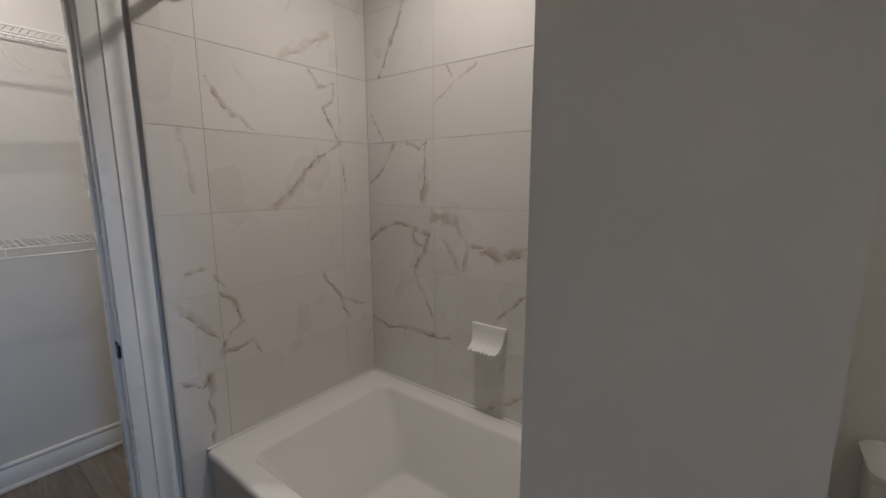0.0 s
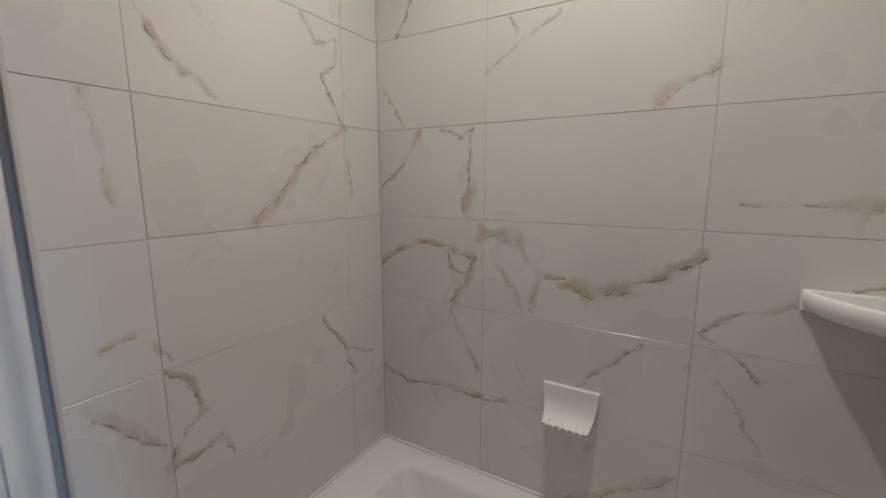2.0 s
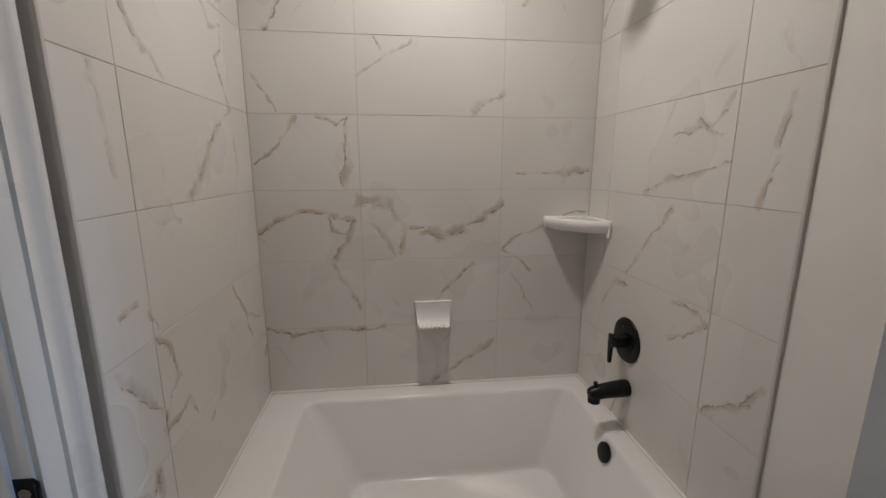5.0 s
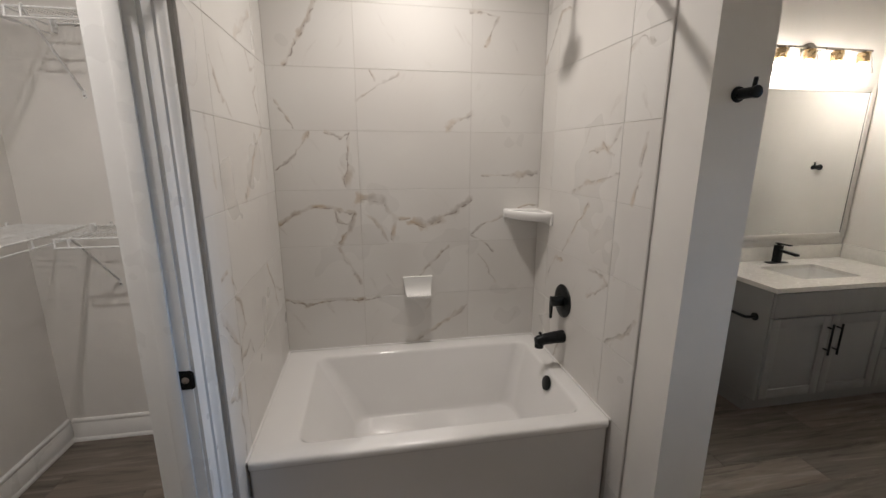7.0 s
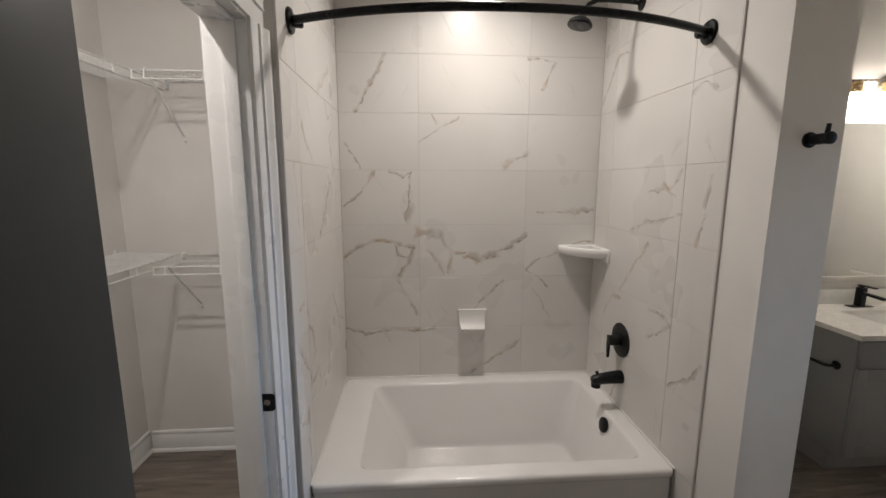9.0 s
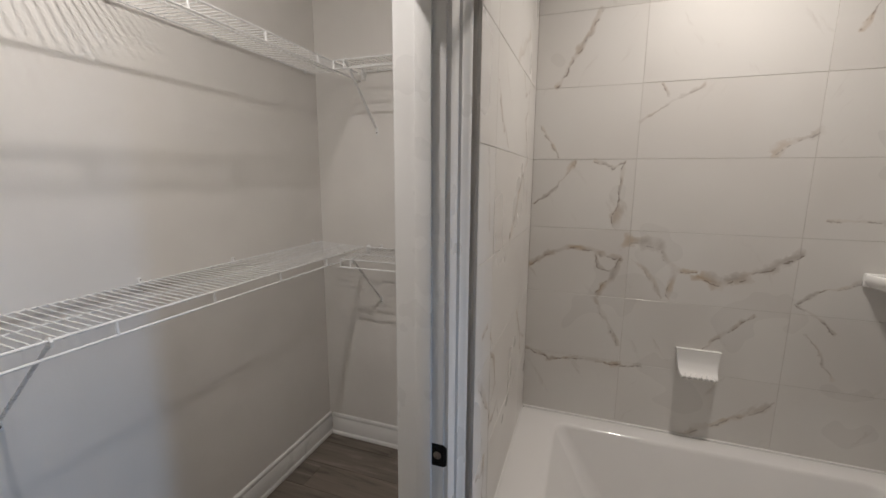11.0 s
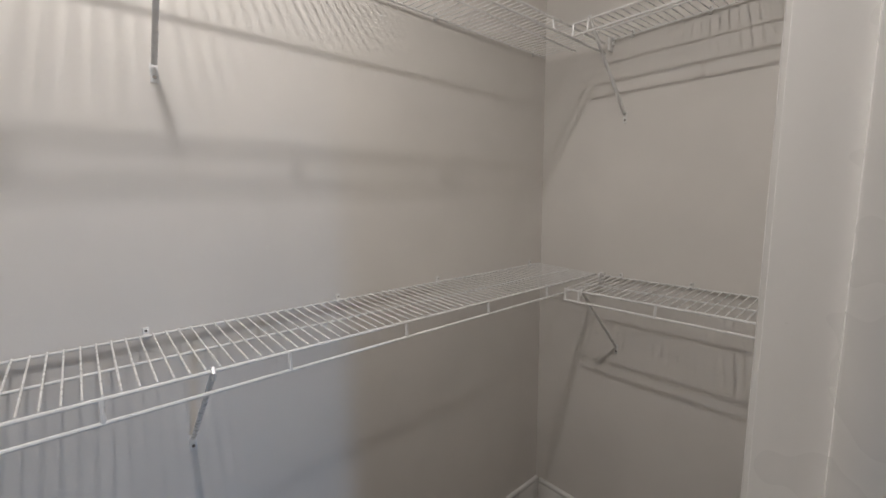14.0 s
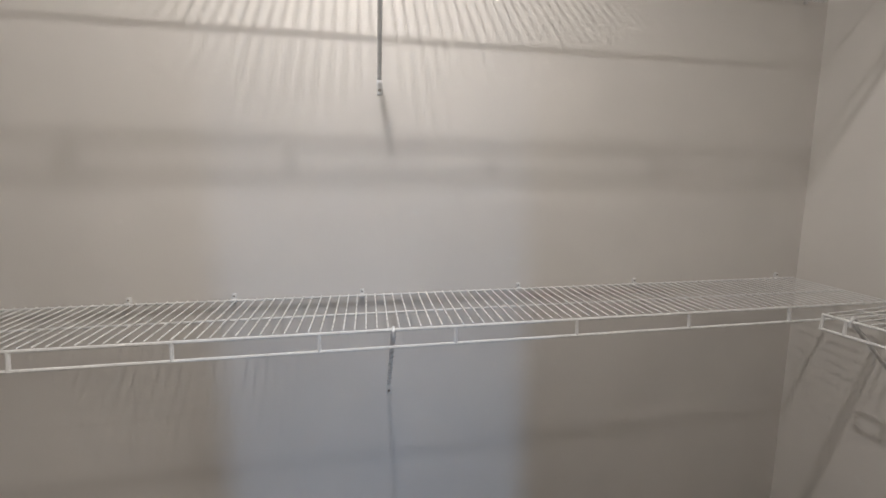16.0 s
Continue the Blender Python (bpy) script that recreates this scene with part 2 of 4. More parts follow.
QUARTZ = plain("white_quartz", (0.85, 0.83, 0.79), 0.22, grain=160)
CAULK = plain("grey_tile_trim", (0.60, 0.575, 0.545), 0.4)
BRASS = plain("brushed_brass", (0.60, 0.42, 0.22), 0.3, 0.9)
NICKEL = plain("brushed_nickel", (0.35, 0.32, 0.29), 0.3, 0.9)
# entry door trim: shade painted in as a near-black colour
SHADED_TRIM = paint("shaded_door_trim", (0.035, 0.04, 0.042), 0.45, grain=45, strength=0.06)
FRAME_PAINT = plain("mirror_frame_paint", (0.74, 0.71, 0.67), 0.35)
PLASTIC = plain("white_plastic", (0.83, 0.82, 0.79), 0.35)
MIRROR = Mat("mirror_glass", (0.93, 0.94, 0.93), 0.01, 1.0).m

glass = Mat("clear_glass", (1, 1, 1), 0.02)
glass.set("Transmission Weight", 1.0), glass.set("IOR", 1.45)
GLASS = glass.m
bulb = Mat("lit_bulb", (1, 0.95, 0.85), 0.4)
bulb.set("Emission Color", (1.0, 0.92, 0.83, 1)), bulb.set("Emission Strength", 78)
BULB = bulb.m
can = Mat("lit_downlight_lens", (1, 0.95, 0.85), 0.4)
can.set("Emission Color", (1.0, 0.93, 0.84, 1)), can.set("Emission Strength", 8)
CAN = can.m


def plank_material():
    m = Mat("grey_oak_vinyl_plank", (0.2, 0.17, 0.15), 0.42)
    info = m.node("ObjectInfo")
    pos = m.position()
    stretch = m.node("VectorMath")
    stretch.operation = "MULTIPLY"
    stretch.inputs[1].default_value = (1.4, 15.0, 1.0)
    m.link(pos, stretch.inputs[0])
    shift = m.node("VectorMath")
    shift.operation = "ADD"
    m.link(stretch.outputs[0], shift.inputs[0])
    m.link(m.math("MULTIPLY", info.outputs["Random"], 31.0), shift.inputs[1])
    grain = m.noise(1.6, 6, shift.outputs[0], 0.62)
    grain.inputs["Distortion"].default_value = 0.6
    c = m.ramp(grain.outputs[0], [(0.28, (0.10, 0.08, 0.066)), (0.5, (0.20, 0.168, 0.14)), (0.72, (0.31, 0.27, 0.23))])
    tone = m.ramp(info.outputs["Random"], [(0.0, (0.8, 0.8, 0.8)), (1.0, (1.12, 1.1, 1.08))])
    m.colour(m.mix(1.0, c, tone, "MULTIPLY"))
    m.bump(grain.outputs[0], 0.12, 0.0015)
    m.rough(m.ramp(grain.outputs[0], [(0.3, (0.5,) * 3), (0.7, (0.36,) * 3)]))
    return m.m


PLANK = plank_material()


# ---- mesh helpers ----
def part(name, bm, material, parent=None, label="", smooth=True, angle=35):
    """One mesh object from a bmesh, under a thing or a part."""
    mesh = bpy.data.meshes.new(name)
    bmesh.ops.recalc_face_normals(bm, faces=bm.faces)
    bm.to_mesh(mesh)
    bm.free()
    mesh.materials.append(material)
    if smooth:
        mesh.polygons.foreach_set("use_smooth", [True] * len(mesh.polygons))
        mesh.set_sharp_from_angle(angle=radians(angle))
    ob = new(name, mesh)
    ob.parent = parent
    if label:
        ob["label"] = label
    return ob


def thing(name, place, label, category, group="", kind=""):
    """An Empty at a thing's base, to carry its parts."""
    ob = new(name)
    ob.location, ob.empty_display_size = place, 0.05
    return tagged(ob, label, category, group, kind)


def put(ob, m):
    ob.matrix_basis = m
    return ob


def box(bm, lo, hi, bevel=0.0, segments=2):
    made = bmesh.ops.create_cube(bm, size=1, matrix=Matrix.Translation([(a + b) / 2 for a, b in zip(lo, hi)]) @ Matrix.Diagonal((*[b - a for a, b in zip(lo, hi)], 1)))["verts"]
    if bevel:
        edges = {e for v in made for e in v.link_edges}
        bmesh.ops.bevel(bm, geom=list(edges), offset=bevel, segments=segments, profile=0.5, affect="EDGES")
    return bm


def boxes(*spans, bevel=0.0):
    bm = bmesh.new()
    for lo, hi in spans:
        box(bm, lo, hi, bevel)
    return bm


def tube(bm, points, radius, sides=10, caps=True):
    """A round bar along points; radius is one number or one for each point."""
    points = [Vector(p) for p in points]
    radii = radius if isinstance(radius, (list, tuple)) else [radius] * len(points)
    rings, up = [], None
    for i, p in enumerate(points):
        d = (points[min(i + 1, len(points) - 1)] - points[max(i - 1, 0)]).normalized()
        if up is None:
            up = d.orthogonal().normalized()
        up = (up - d * up.dot(d)).normalized()
        side = d.cross(up)
        rings.append([bm.verts.new(p + radii[i] * (math.cos(a) * up + math.sin(a) * side)) for a in [2 * math.pi * k / sides for k in range(sides)]])
    for a, b in zip(rings, rings[1:]):
        for k in range(sides):
            bm.faces.new((a[k], a[(k + 1) % sides], b[(k + 1) % sides], b[k]))
    if caps:
        bm.faces.new(rings[0][::-1]), bm.faces.new(rings[-1])
    return bm


def loft(bm, loops, cap_start=False, cap_end=False):
    rings = [[bm.verts.new(p) for p in loop] for loop in loops]
    n = len(rings[0])
    for a, b in zip(rings, rings[1:]):
        for k in range(n):
            bm.faces.new((a[k], a[(k + 1) % n], b[(k + 1) % n], b[k]))
    if cap_start:
        bm.faces.new(rings[0][::-1])
    if cap_end:
        bm.faces.new(rings[-1])
    return bm


def lathe(bm, profile, m=Matrix.Identity(4), sides=28):
    """A turned solid about local z from (radius, height) pairs, closed at both ends."""
    return loft(bm, [[m @ Vector((r * math.cos(a), r * math.sin(a), h)) for a in [2 * math.pi * k / sides for k in range(sides)]] for r, h in profile], True, True)


def rounded(x0, x1, y0, y1, r, z, steps=6):
    out = []
    for cx, cy, start in ((x1 - r, y1 - r, 0), (x0 + r, y1 - r, 90), (x0 + r, y0 + r, 180), (x1 - r, y0 + r, 270)):
        for k in range(steps + 1):
            a = radians(start + 90 * k / steps)
            out.append((cx + r * math.cos(a), cy + r * math.sin(a), z))
    return out


def prism(bm, outline, m, length):
    """An outline in local x, y pulled along local z by length, then placed by m."""
    return loft(bm, [[m @ Vector((x, y, z)) for x, y in outline] for z in (0, length)], True, True)


def wall(name, spans, label, material=None):
    ob = part(name, boxes(*spans), material or WALL, smooth=False)
    return tagged(ob, label, "wall", kind="structure")


# ---- the shell ----
H = 2.77
SOUTH = -3.2
TILE_L, TILE_R, TILE_B = -1.612, -0.155, 1.49
wall("wall_closet_west", [((-2.965, -1.62, 0), (-2.845, 1.70, H))], "warm white painted closet wall behind wire shelves")
wall("wall_closet_north", [((-2.845, 1.585, 0), (-1.767, 1.70, H))], "warm white painted closet end wall with wire shelf")
wall("wall_closet_south", [((-2.845, -1.62, 0), (-1.767, -1.5, H))], "warm white painted closet end wall")
wall("wall_partition", [((-1.767, 0.403, 0), (-1.655, 1.70, H)), ((-1.655, 0.519, 0), (-1.62, 1.70, H)), ((-1.767, SOUTH, 0), (-1.655, -0.378, H)), ((-1.767, -0.378, 2.088), (-1.655, 0.403, H))],
     "warm white partition wall with closet doorway")
wall("wall_tub_back", [((-1.62, 1.499, 0), (-0.146, 1.70, H))], "wall behind the marble-tiled tub")
wall("wall_tub_end", [((-0.148, 0.320, 0), (0.050, 1.70, H))], "warm white thick wing wall beside the bathtub")
wall("wall_vanity", [((0.050, 1.65, 0), (2.35, 1.77, H))], "warm white wall behind vanity and mirror")
wall("wall_east", [((2.35, SOUTH, 0), (2.47, -0.50, H)), ((2.35, 0.0, 0), (2.47, 1.77, H)), ((2.35, -0.50, 0), (2.47, 0.0, 0.95)), ((2.35, -0.50, 2.05), (2.47, 0.0, H))],
     "warm white side wall beside the vanity")
wall("wall_entry", [((-1.655, -0.67, 0), (-1.428, -0.55, H)), ((-0.597, -0.67, 0), (2.35, -0.55, H)), ((-1.428, -0.67, 2.088), (-0.597, -0.55, H))],
     "warm white wall with the bathroom entry doorway")
wall("wall_south", [((-1.743, SOUTH - 0.12, 0), (2.47, SOUTH, H))], "plain wall closing the dark room outside")
tagged(part("ceiling", boxes(((-2.965, -1.62, H), (-1.743, 1.77, H + 0.1)), ((-1.743, SOUTH - 0.12, H), (2.47, 1.77, H + 0.1))), CEILING, smooth=False), "flat white painted ceiling", "ceiling", kind="structure")
floor = tagged(part("floor", boxes(((-2.965, -1.62, -0.12), (-1.743, 1.77, -0.006)), ((-1.743, SOUTH - 0.12, -0.12), (2.47, 1.77, -0.006))), GROUT, smooth=False), "grey wood-look vinyl plank floor", "floor", kind="structure")

# window in the side wall, the source of the cool daylight
window = thing("window_1", (2.41, -0.25, 0.95), "white framed window letting in cool daylight", "window", kind="structure")
part("window_frame", boxes(((-0.03, -0.25, 0), (0.03, -0.21, 1.10)), ((-0.03, 0.21, 0), (0.03, 0.25, 1.10)), ((-0.03, -0.21, 0), (0.03, 0.21, 0.04)), ((-0.03, -0.21, 1.06), (0.03, 0.21, 1.10))), TRIM, window)
pane = part("pane", boxes(((0.022, -0.21, 0.04), (0.026, 0.21, 1.06))), GLASS, window)
pane.visible_shadow = False


def baseboard(name, m, length):
    """Tall baseboard with a stepped cap and a shoe moulding; local x is out from the wall, y up."""
    outline = [(0, 0), (0.026, 0), (0.026, 0.006), (0.024, 0.013), (0.019, 0.018), (0.014, 0.02), (0.014, 0.104), (0.010, 0.108), (0.010, 0.112),
               (0.013, 0.116), (0.013, 0.124), (0.009, 0.132), (0.004, 0.135), (0, 0.135)]
    ob = part(name, prism(bmesh.new(), outline, m, length), TRIM, angle=50)
    return tagged(ob, "white painted baseboard with stepped cap and shoe", "baseboard", kind="structure")


def along(origin, out, run):
    """A pose whose local x points out of the wall, y up and z along the run."""
    out, run = Vector(out), Vector(run)
    m = Matrix((out, (0, 0, 1), run)).transposed().to_4x4()
    m.translation = origin
    return m


baseboard("baseboard_closet_west", along((-2.845, -1.5, 0), (1, 0, 0), (0, 1, 0)), 3.085)
baseboard("baseboard_closet_north", along((-2.819, 1.585, 0), (0, -1, 0), (1, 0, 0)), 1.052)
baseboard("baseboard_vanity", along((0.050, 1.65, 0), (0, -1, 0), (1, 0, 0)), 1.108)
baseboard("baseboard_tub_end", along((0.050, 0.320, 0), (1, 0, 0), (0, 1, 0)), 1.300)
baseboard("baseboard_tub_end_face", along((-0.148, 0.320, 0), (0, -1, 0), (1, 0, 0)), 0.198)

CASING = [(0, 0), (0.009, 0), (0.010, 0.003), (0.010, 0.040), (0.014, 0.043), (0.012, 0.050), (0.012, 0.066), (0.017, 0.074), (0.019, 0.082), (0.019, 0.091), (0.016, 0.095), (0, 0.095)]


def casing(name, origin, out, away, run, length, label, material=None, thick=1.0, wide=1.0):
    """Moulded door casing: local x out of the wall, y away from the opening."""
    m = Matrix((Vector(out), Vector(away), Vector(run))).transposed().to_4x4()
    m.translation = origin
    ob = part(name, prism(bmesh.new(), [(a * thick, b * wide) for a, b in CASING], m, length), material or TRIM, angle=50)
    return tagged(ob, label, "door trim", kind="structure")


# closet doorway: jambs with stops, casings on both faces
JY0, JY1, JTOP = -0.36, 0.385, 2.07
for n, (y, s) in enumerate(((JY1, 1), (JY0, -1))):
    bm = boxes(((-1.771, min(y, y + s * 0.017), 0), (-1.651, max(y, y + s * 0.017), JTOP)), bevel=0.0015)
    box(bm, (-1.719, min(y, y - s * 0.011), 0), (-1.680, max(y, y - s * 0.011), JTOP), 0.003)
    tagged(part("door_jamb_%d" % (n + 1), bm, TRIM), "white painted door jamb with raised stop", "door jamb", kind="structure")
    for face, out in ((-1.655, 1), (-1.767, -1)):
        casing("trim_closet_%d%s" % (n + 1, "a" if out > 0 else "b"), (face, y + s * 0.006, 0), (out, 0, 0), (0, s, 0), (0, 0, 1), JTOP + 0.006, "white moulded casing round the closet doorway", None, 1.5 if out > 0 else 1.0, 1.17 if out > 0 else 1.0)
bm = boxes(((-1.771, JY0 - 0.017, JTOP), (-1.651, JY1 + 0.017, JTOP + 0.017)), bevel=0.0015)
box(bm, (-1.719, JY0 + 0.011, JTOP - 0.011), (-1.680, JY1 - 0.011, JTOP), 0.003)
tagged(part("door_head", bm, TRIM), "white painted door head with raised stop", "door jamb", kind="structure")
for face, out in ((-1.655, 1), (-1.767, -1)):
    casing("trim_closet_head" + ("a" if out > 0 else "b"), (face, JY0 - 0.101, JTOP + 0.006), (out, 0, 0), (0, 0, 1), (0, 1, 0), JY1 - JY0 + 0.202, "white moulded casing over the closet doorway", None, 1.5 if out > 0 else 1.0, 1.17 if out > 0 else 1.0)

# entry doorway, its shade put into the trim colour
EX0, EX1 = -1.410, -0.615
for n, (x, s) in enumerate(((EX1, 1), (EX0, -1))):
    bm = boxes(((min(x, x + s * 0.017), -0.674, 0), (max(x, x + s * 0.017), -0.546, JTOP)), bevel=0.0015)
    tagged(part("door_jamb_%d" % (n + 3), bm, SHADED_TRIM), "jamb of the entry doorway, shade put into its dark colour", "door jamb", kind="structure")
tagged(part("door_head_entry", boxes(((EX0 - 0.017, -0.674, JTOP), (EX1 + 0.017, -0.546, JTOP + 0.017)), bevel=0.0015), SHADED_TRIM), "head of the entry doorway, shade put into its dark colour", "door jamb", kind="structure")
for x, s in ((EX1, 1), (EX0, -1)):
    casing("trim_entry_%s" % ("a" if s > 0 else "b"), (x + s * 0.006, -0.67, 0), (0, -1, 0), (s, 0, 0), (0, 0, 1), JTOP + 0.006, "moulded casing round the entry doorway, shade put into its dark colour", SHADED_TRIM)

# strike plate on the closet jamb
strike = thing("strike_plate", (-1.660, JY1, 0.957), "matte black door strike plate on the white jamb", "strike plate")
bm = bmesh.new()
prism(bm, [(-0.027, -0.024), (-0.022, -0.029), (0.010, -0.029), (0.018, -0.022), (0.018, 0.022), (0.010, 0.029), (-0.022, 0.029), (-0.027, 0.024)], Matrix(((1, 0, 0, 0), (0, 0, 1, -0.0022), (0, 1, 0, 0), (0, 0, 0, 1))), 0.002)
part("plate", bm, BLACK, strike)
bm = bmesh.new()
tube(bm, [(0.014, -0.001, -0.02), (0.014, -0.001, 0.02)], 0.004, 8)
part("lip", bm, BLACK, strike)
part("latch_recess", lathe(bmesh.new(), [(0.010, 0), (0.010, 0.0006), (0.006, 0.001)], Matrix.Translation((-0.006, -0.0024, 0)) @ pose(0, 0, 0, 90)), NICKEL, strike, "bare metal edge of the latch hole")
for z in (-0.021, 0.021):
    part("screw", lathe(bmesh.new(), [(0.0035, 0), (0.003, 0.001)], Matrix.Translation((-0.012, -0.0022, z)) @ pose(0, 0, 0, 90), 10), BLACK, strike)

# ---- bathtub ----
tub = thing("bathtub", (-0.8835, 1.045, 0), "white alcove bathtub with flat apron, empty", "bathtub")
X0, X1, Y0, Y1, RIM = -1.608, -0.159, 0.600, 1.486, 0.485
loops = []
for z, i in ((0.0, 0.012), (0.44, 0.012), (0.450, 0.004), (0.456, 0.0), (RIM - 0.012, 0.0), (RIM - 0.004, 0.004), (RIM, 0.012)):
    loops.append(rounded(X0 + (i if z == RIM else 0), X1 - (i if z == RIM else 0), Y0 + i, Y1 - (i if z == RIM else 0), 0.014, z))
IN = (-1.452, -0.232, 0.678, 1.402)
for d, z in ((0.0, RIM), (0.006, RIM - 0.002), (0.012, RIM - 0.008), (0.016, RIM - 0.018)):
    loops.append(rounded(IN[0] + d, IN[1] - d, IN[2] + d, IN[3] - d, 0.05, z))
FL = (-1.27, -0.33, 0.77, 1.325)
for f, z in ((0.35, 0.37), (0.70, 0.255), (0.90, 0.185), (0.97, 0.155), (1.03, 0.138), (1.12, 0.13)):
    a = [IN[0] + 0.016 + (FL[0] - IN[0]) * f, IN[1] - 0.016 + (FL[1] - IN[1]) * f, IN[2] + 0.016 + (FL[2] - IN[2]) * f, IN[3] - 0.016 + (FL[3] - IN[3]) * f]
    loops.append(rounded(*a, 0.05 + 0.03 * f, z))
bm = loft(bmesh.new(), loops, True, True)
bmesh.ops.translate(bm, verts=bm.verts, vec=(0.8835, -1.045, 0))
part("shell", bm, ACRYLIC, tub, angle=60)
part("overflow_cover", lathe(bmesh.new(), [(0.0, 0), (0.036, 0), (0.038, 0.004), (0.037, 0.010), (0.030, 0.013), (0.0, 0.013)][1:-1], Matrix.Translation((0.620, -0.045, 0.436)) @ pose(0, 0, 0, 0, -76, 0)), BLACK, tub, "round matte black overflow cover")
part("drain", lathe(bmesh.new(), [(0.036, 0), (0.034, 0.004), (0.012, 0.007)], Matrix.Translation((0.44, 0.0, 0.131))), BLACK, tub, "matte black drain")

for name, a, b in (("trim_caulk_back", (TILE_L, TILE_B, 0.485), (TILE_R, TILE_B, 0.485)), ("trim_caulk_left", (TILE_L, 0.605, 0.485), (TILE_L, TILE_B, 0.485)), ("trim_caulk_right", (TILE_R, 0.605, 0.485), (TILE_R, TILE_B, 0.485))):
    tagged(part(name, tube(bmesh.new(), [a, b], 0.0055, 8), ACRYLIC), "white caulk bead between tub rim and tile", "caulk", kind="structure")

# ---- wall accessories of the tub ----
soap = thing("soap_dish", (-0.873, TILE_B, 0.788), "glossy white ceramic soap dish set in marble tile", "soap dish")
curve = [(0.004, 0.110), (0.004, 0.085), (0.006, 0.060), (0.013, 0.038), (0.027, 0.022), (0.046, 0.014), (0.068, 0.013), (0.078, 0.018)]
inner = [(a, b, 0.084 - 0.020 * k / 7) for k, (a, b) in enumerate(curve)]
outer = [(0.0, 0.110, 0.084), (0.0, 0.08, 0.081), (0.0, 0.050, 0.078), (0.004, 0.024, 0.075), (0.022, 0.006, 0.072), (0.046, 0.0, 0.069), (0.070, 0.0, 0.066), (0.082, 0.010, 0.064)]
bm = bmesh.new()
rows = []
for (a, b, w), (c, d, w2) in zip(inner, outer):
    rows.append([bm.verts.new(p) for p in ((-w, -a - 0.012, b), (w, -a - 0.012, b), (w2, -c, d), (-w2, -c, d))])
for p, q in zip(rows, rows[1:]):
    for k in range(4):
        bm.faces.new((p[k], p[(k + 1) % 4], q[(k + 1) % 4], q[k]))
bm.faces.new(rows[0]), bm.faces.new(rows[-1][::-1])
bmesh.ops.bevel(bm, geom=[e for e in bm.edges if e.calc_face_angle(0) > 0.9], offset=0.003, segments=2, affect="EDGES")
part("dish", bm, CERAMIC, soap, angle=50)
bm = bmesh.new()
for k in range(6):
    x = -0.05 + 0.02 * k
    tube(bm, [(x, -0.050, 0.0145), (x, -0.070, 0.0145), (x, -0.092, 0.014)], [0.003, 0.0045, 0.004], 8)
part("ridges", bm, CERAMIC, soap, "scalloped drip ridges")

cshelf = thing("corner_shelf", (TILE_R, TILE_B, 1.228), "glossy white ceramic corner shelf", "corner shelf")
n, bm = 14, bmesh.new()


def quarter(r, z, lip=0.0):
    pts = [(0, 0, z)]
    for k in range(n + 1):
        a = math.pi * (1 + 0.5 * k / n)
        flat = r * (1 - 0.09 * math.sin(2 * (a - math.pi)) ** 2)
        pts.append((flat * math.cos(a), flat * math.sin(a), z))
    return pts


loft(bm, [quarter(0.165, -0.008), quarter(0.190, -0.002), quarter(0.206, 0.010), quarter(0.213, 0.026), quarter(0.213, 0.044), quarter(0.207, 0.050), quarter(0.196, 0.050), quarter(0.188, 0.045)], True, True)
part("shelf", bm, CERAMIC, cshelf, angle=60)
for a, b in (((-0.214, -0.014, 0.0), (-0.004, -0.0005, 0.052)), ((-0.014, -0.214, -0.022), (-0.0005, -0.004, 0.052))):
    part("wall_flange", box(bmesh.new(), a, b, 0.006, 3), CERAMIC, cshelf)

valve = thing("shower_valve", (TILE_R, 1.10, 0.842), "matte black round shower valve trim with lever", "shower valve")
m = pose(0, 0, 0, 0, -90, 0)
part("escutcheon", lathe(bmesh.new(), [(0.086, 0), (0.088, 0.003), (0.086, 0.007), (0.074, 0.010), (0.03, 0.011)], m, 40), BLACK, valve)
part("hub", lathe(bmesh.new(), [(0.029, 0.008), (0.028, 0.035), (0.026, 0.062), (0.018, 0.066)], m), BLACK, valve)
bm = bmesh.new()
prism(bm, [(-0.013, 0.022), (0.013, 0.022), (0.012, -0.02), (0.008, -0.092), (0.003, -0.098), (-0.003, -0.098), (-0.008, -0.092), (-0.012, -0.02)], Matrix(((0, 0, -1, -0.054), (1, 0, 0, 0.012), (0, 1, 0, 0.0), (0, 0, 0, 1))), 0.011)
bmesh.ops.bevel(bm, geom=list(bm.edges), offset=0.002, segments=2, affect="EDGES")
part("lever", bm, BLACK, valve)

spout = thing("tub_spout", (TILE_R, 1.072, 0.655), "matte black tub spout with diverter knob", "tub spout")
bm = bmesh.new()
tube(bm, [(0, 0, 0), (-0.006, 0, 0), (-0.05, 0, -0.002), (-0.10, 0, -0.007), (-0.135, 0, -0.013), (-0.150, 0, -0.018), (-0.156, 0, -0.02)], [0.033, 0.034, 0.032, 0.029, 0.027, 0.022, 0.012], 24)
part("body", bm, BLACK, spout)
part("outlet", lathe(bmesh.new(), [(0.020, -0.052), (0.023, -0.05), (0.024, -0.02), (0.018, -0.01)], Matrix.Translation((-0.132, 0, 0))), BLACK, spout)
bm = bmesh.new()
tube(bm, [(-0.130, 0, 0.012), (-0.130, 0, 0.022), (-0.130, 0, 0.024), (-0.130, 0, 0.033)], [0.004, 0.004, 0.009, 0.008], 12)
part("diverter_knob", bm, BLACK, spout)

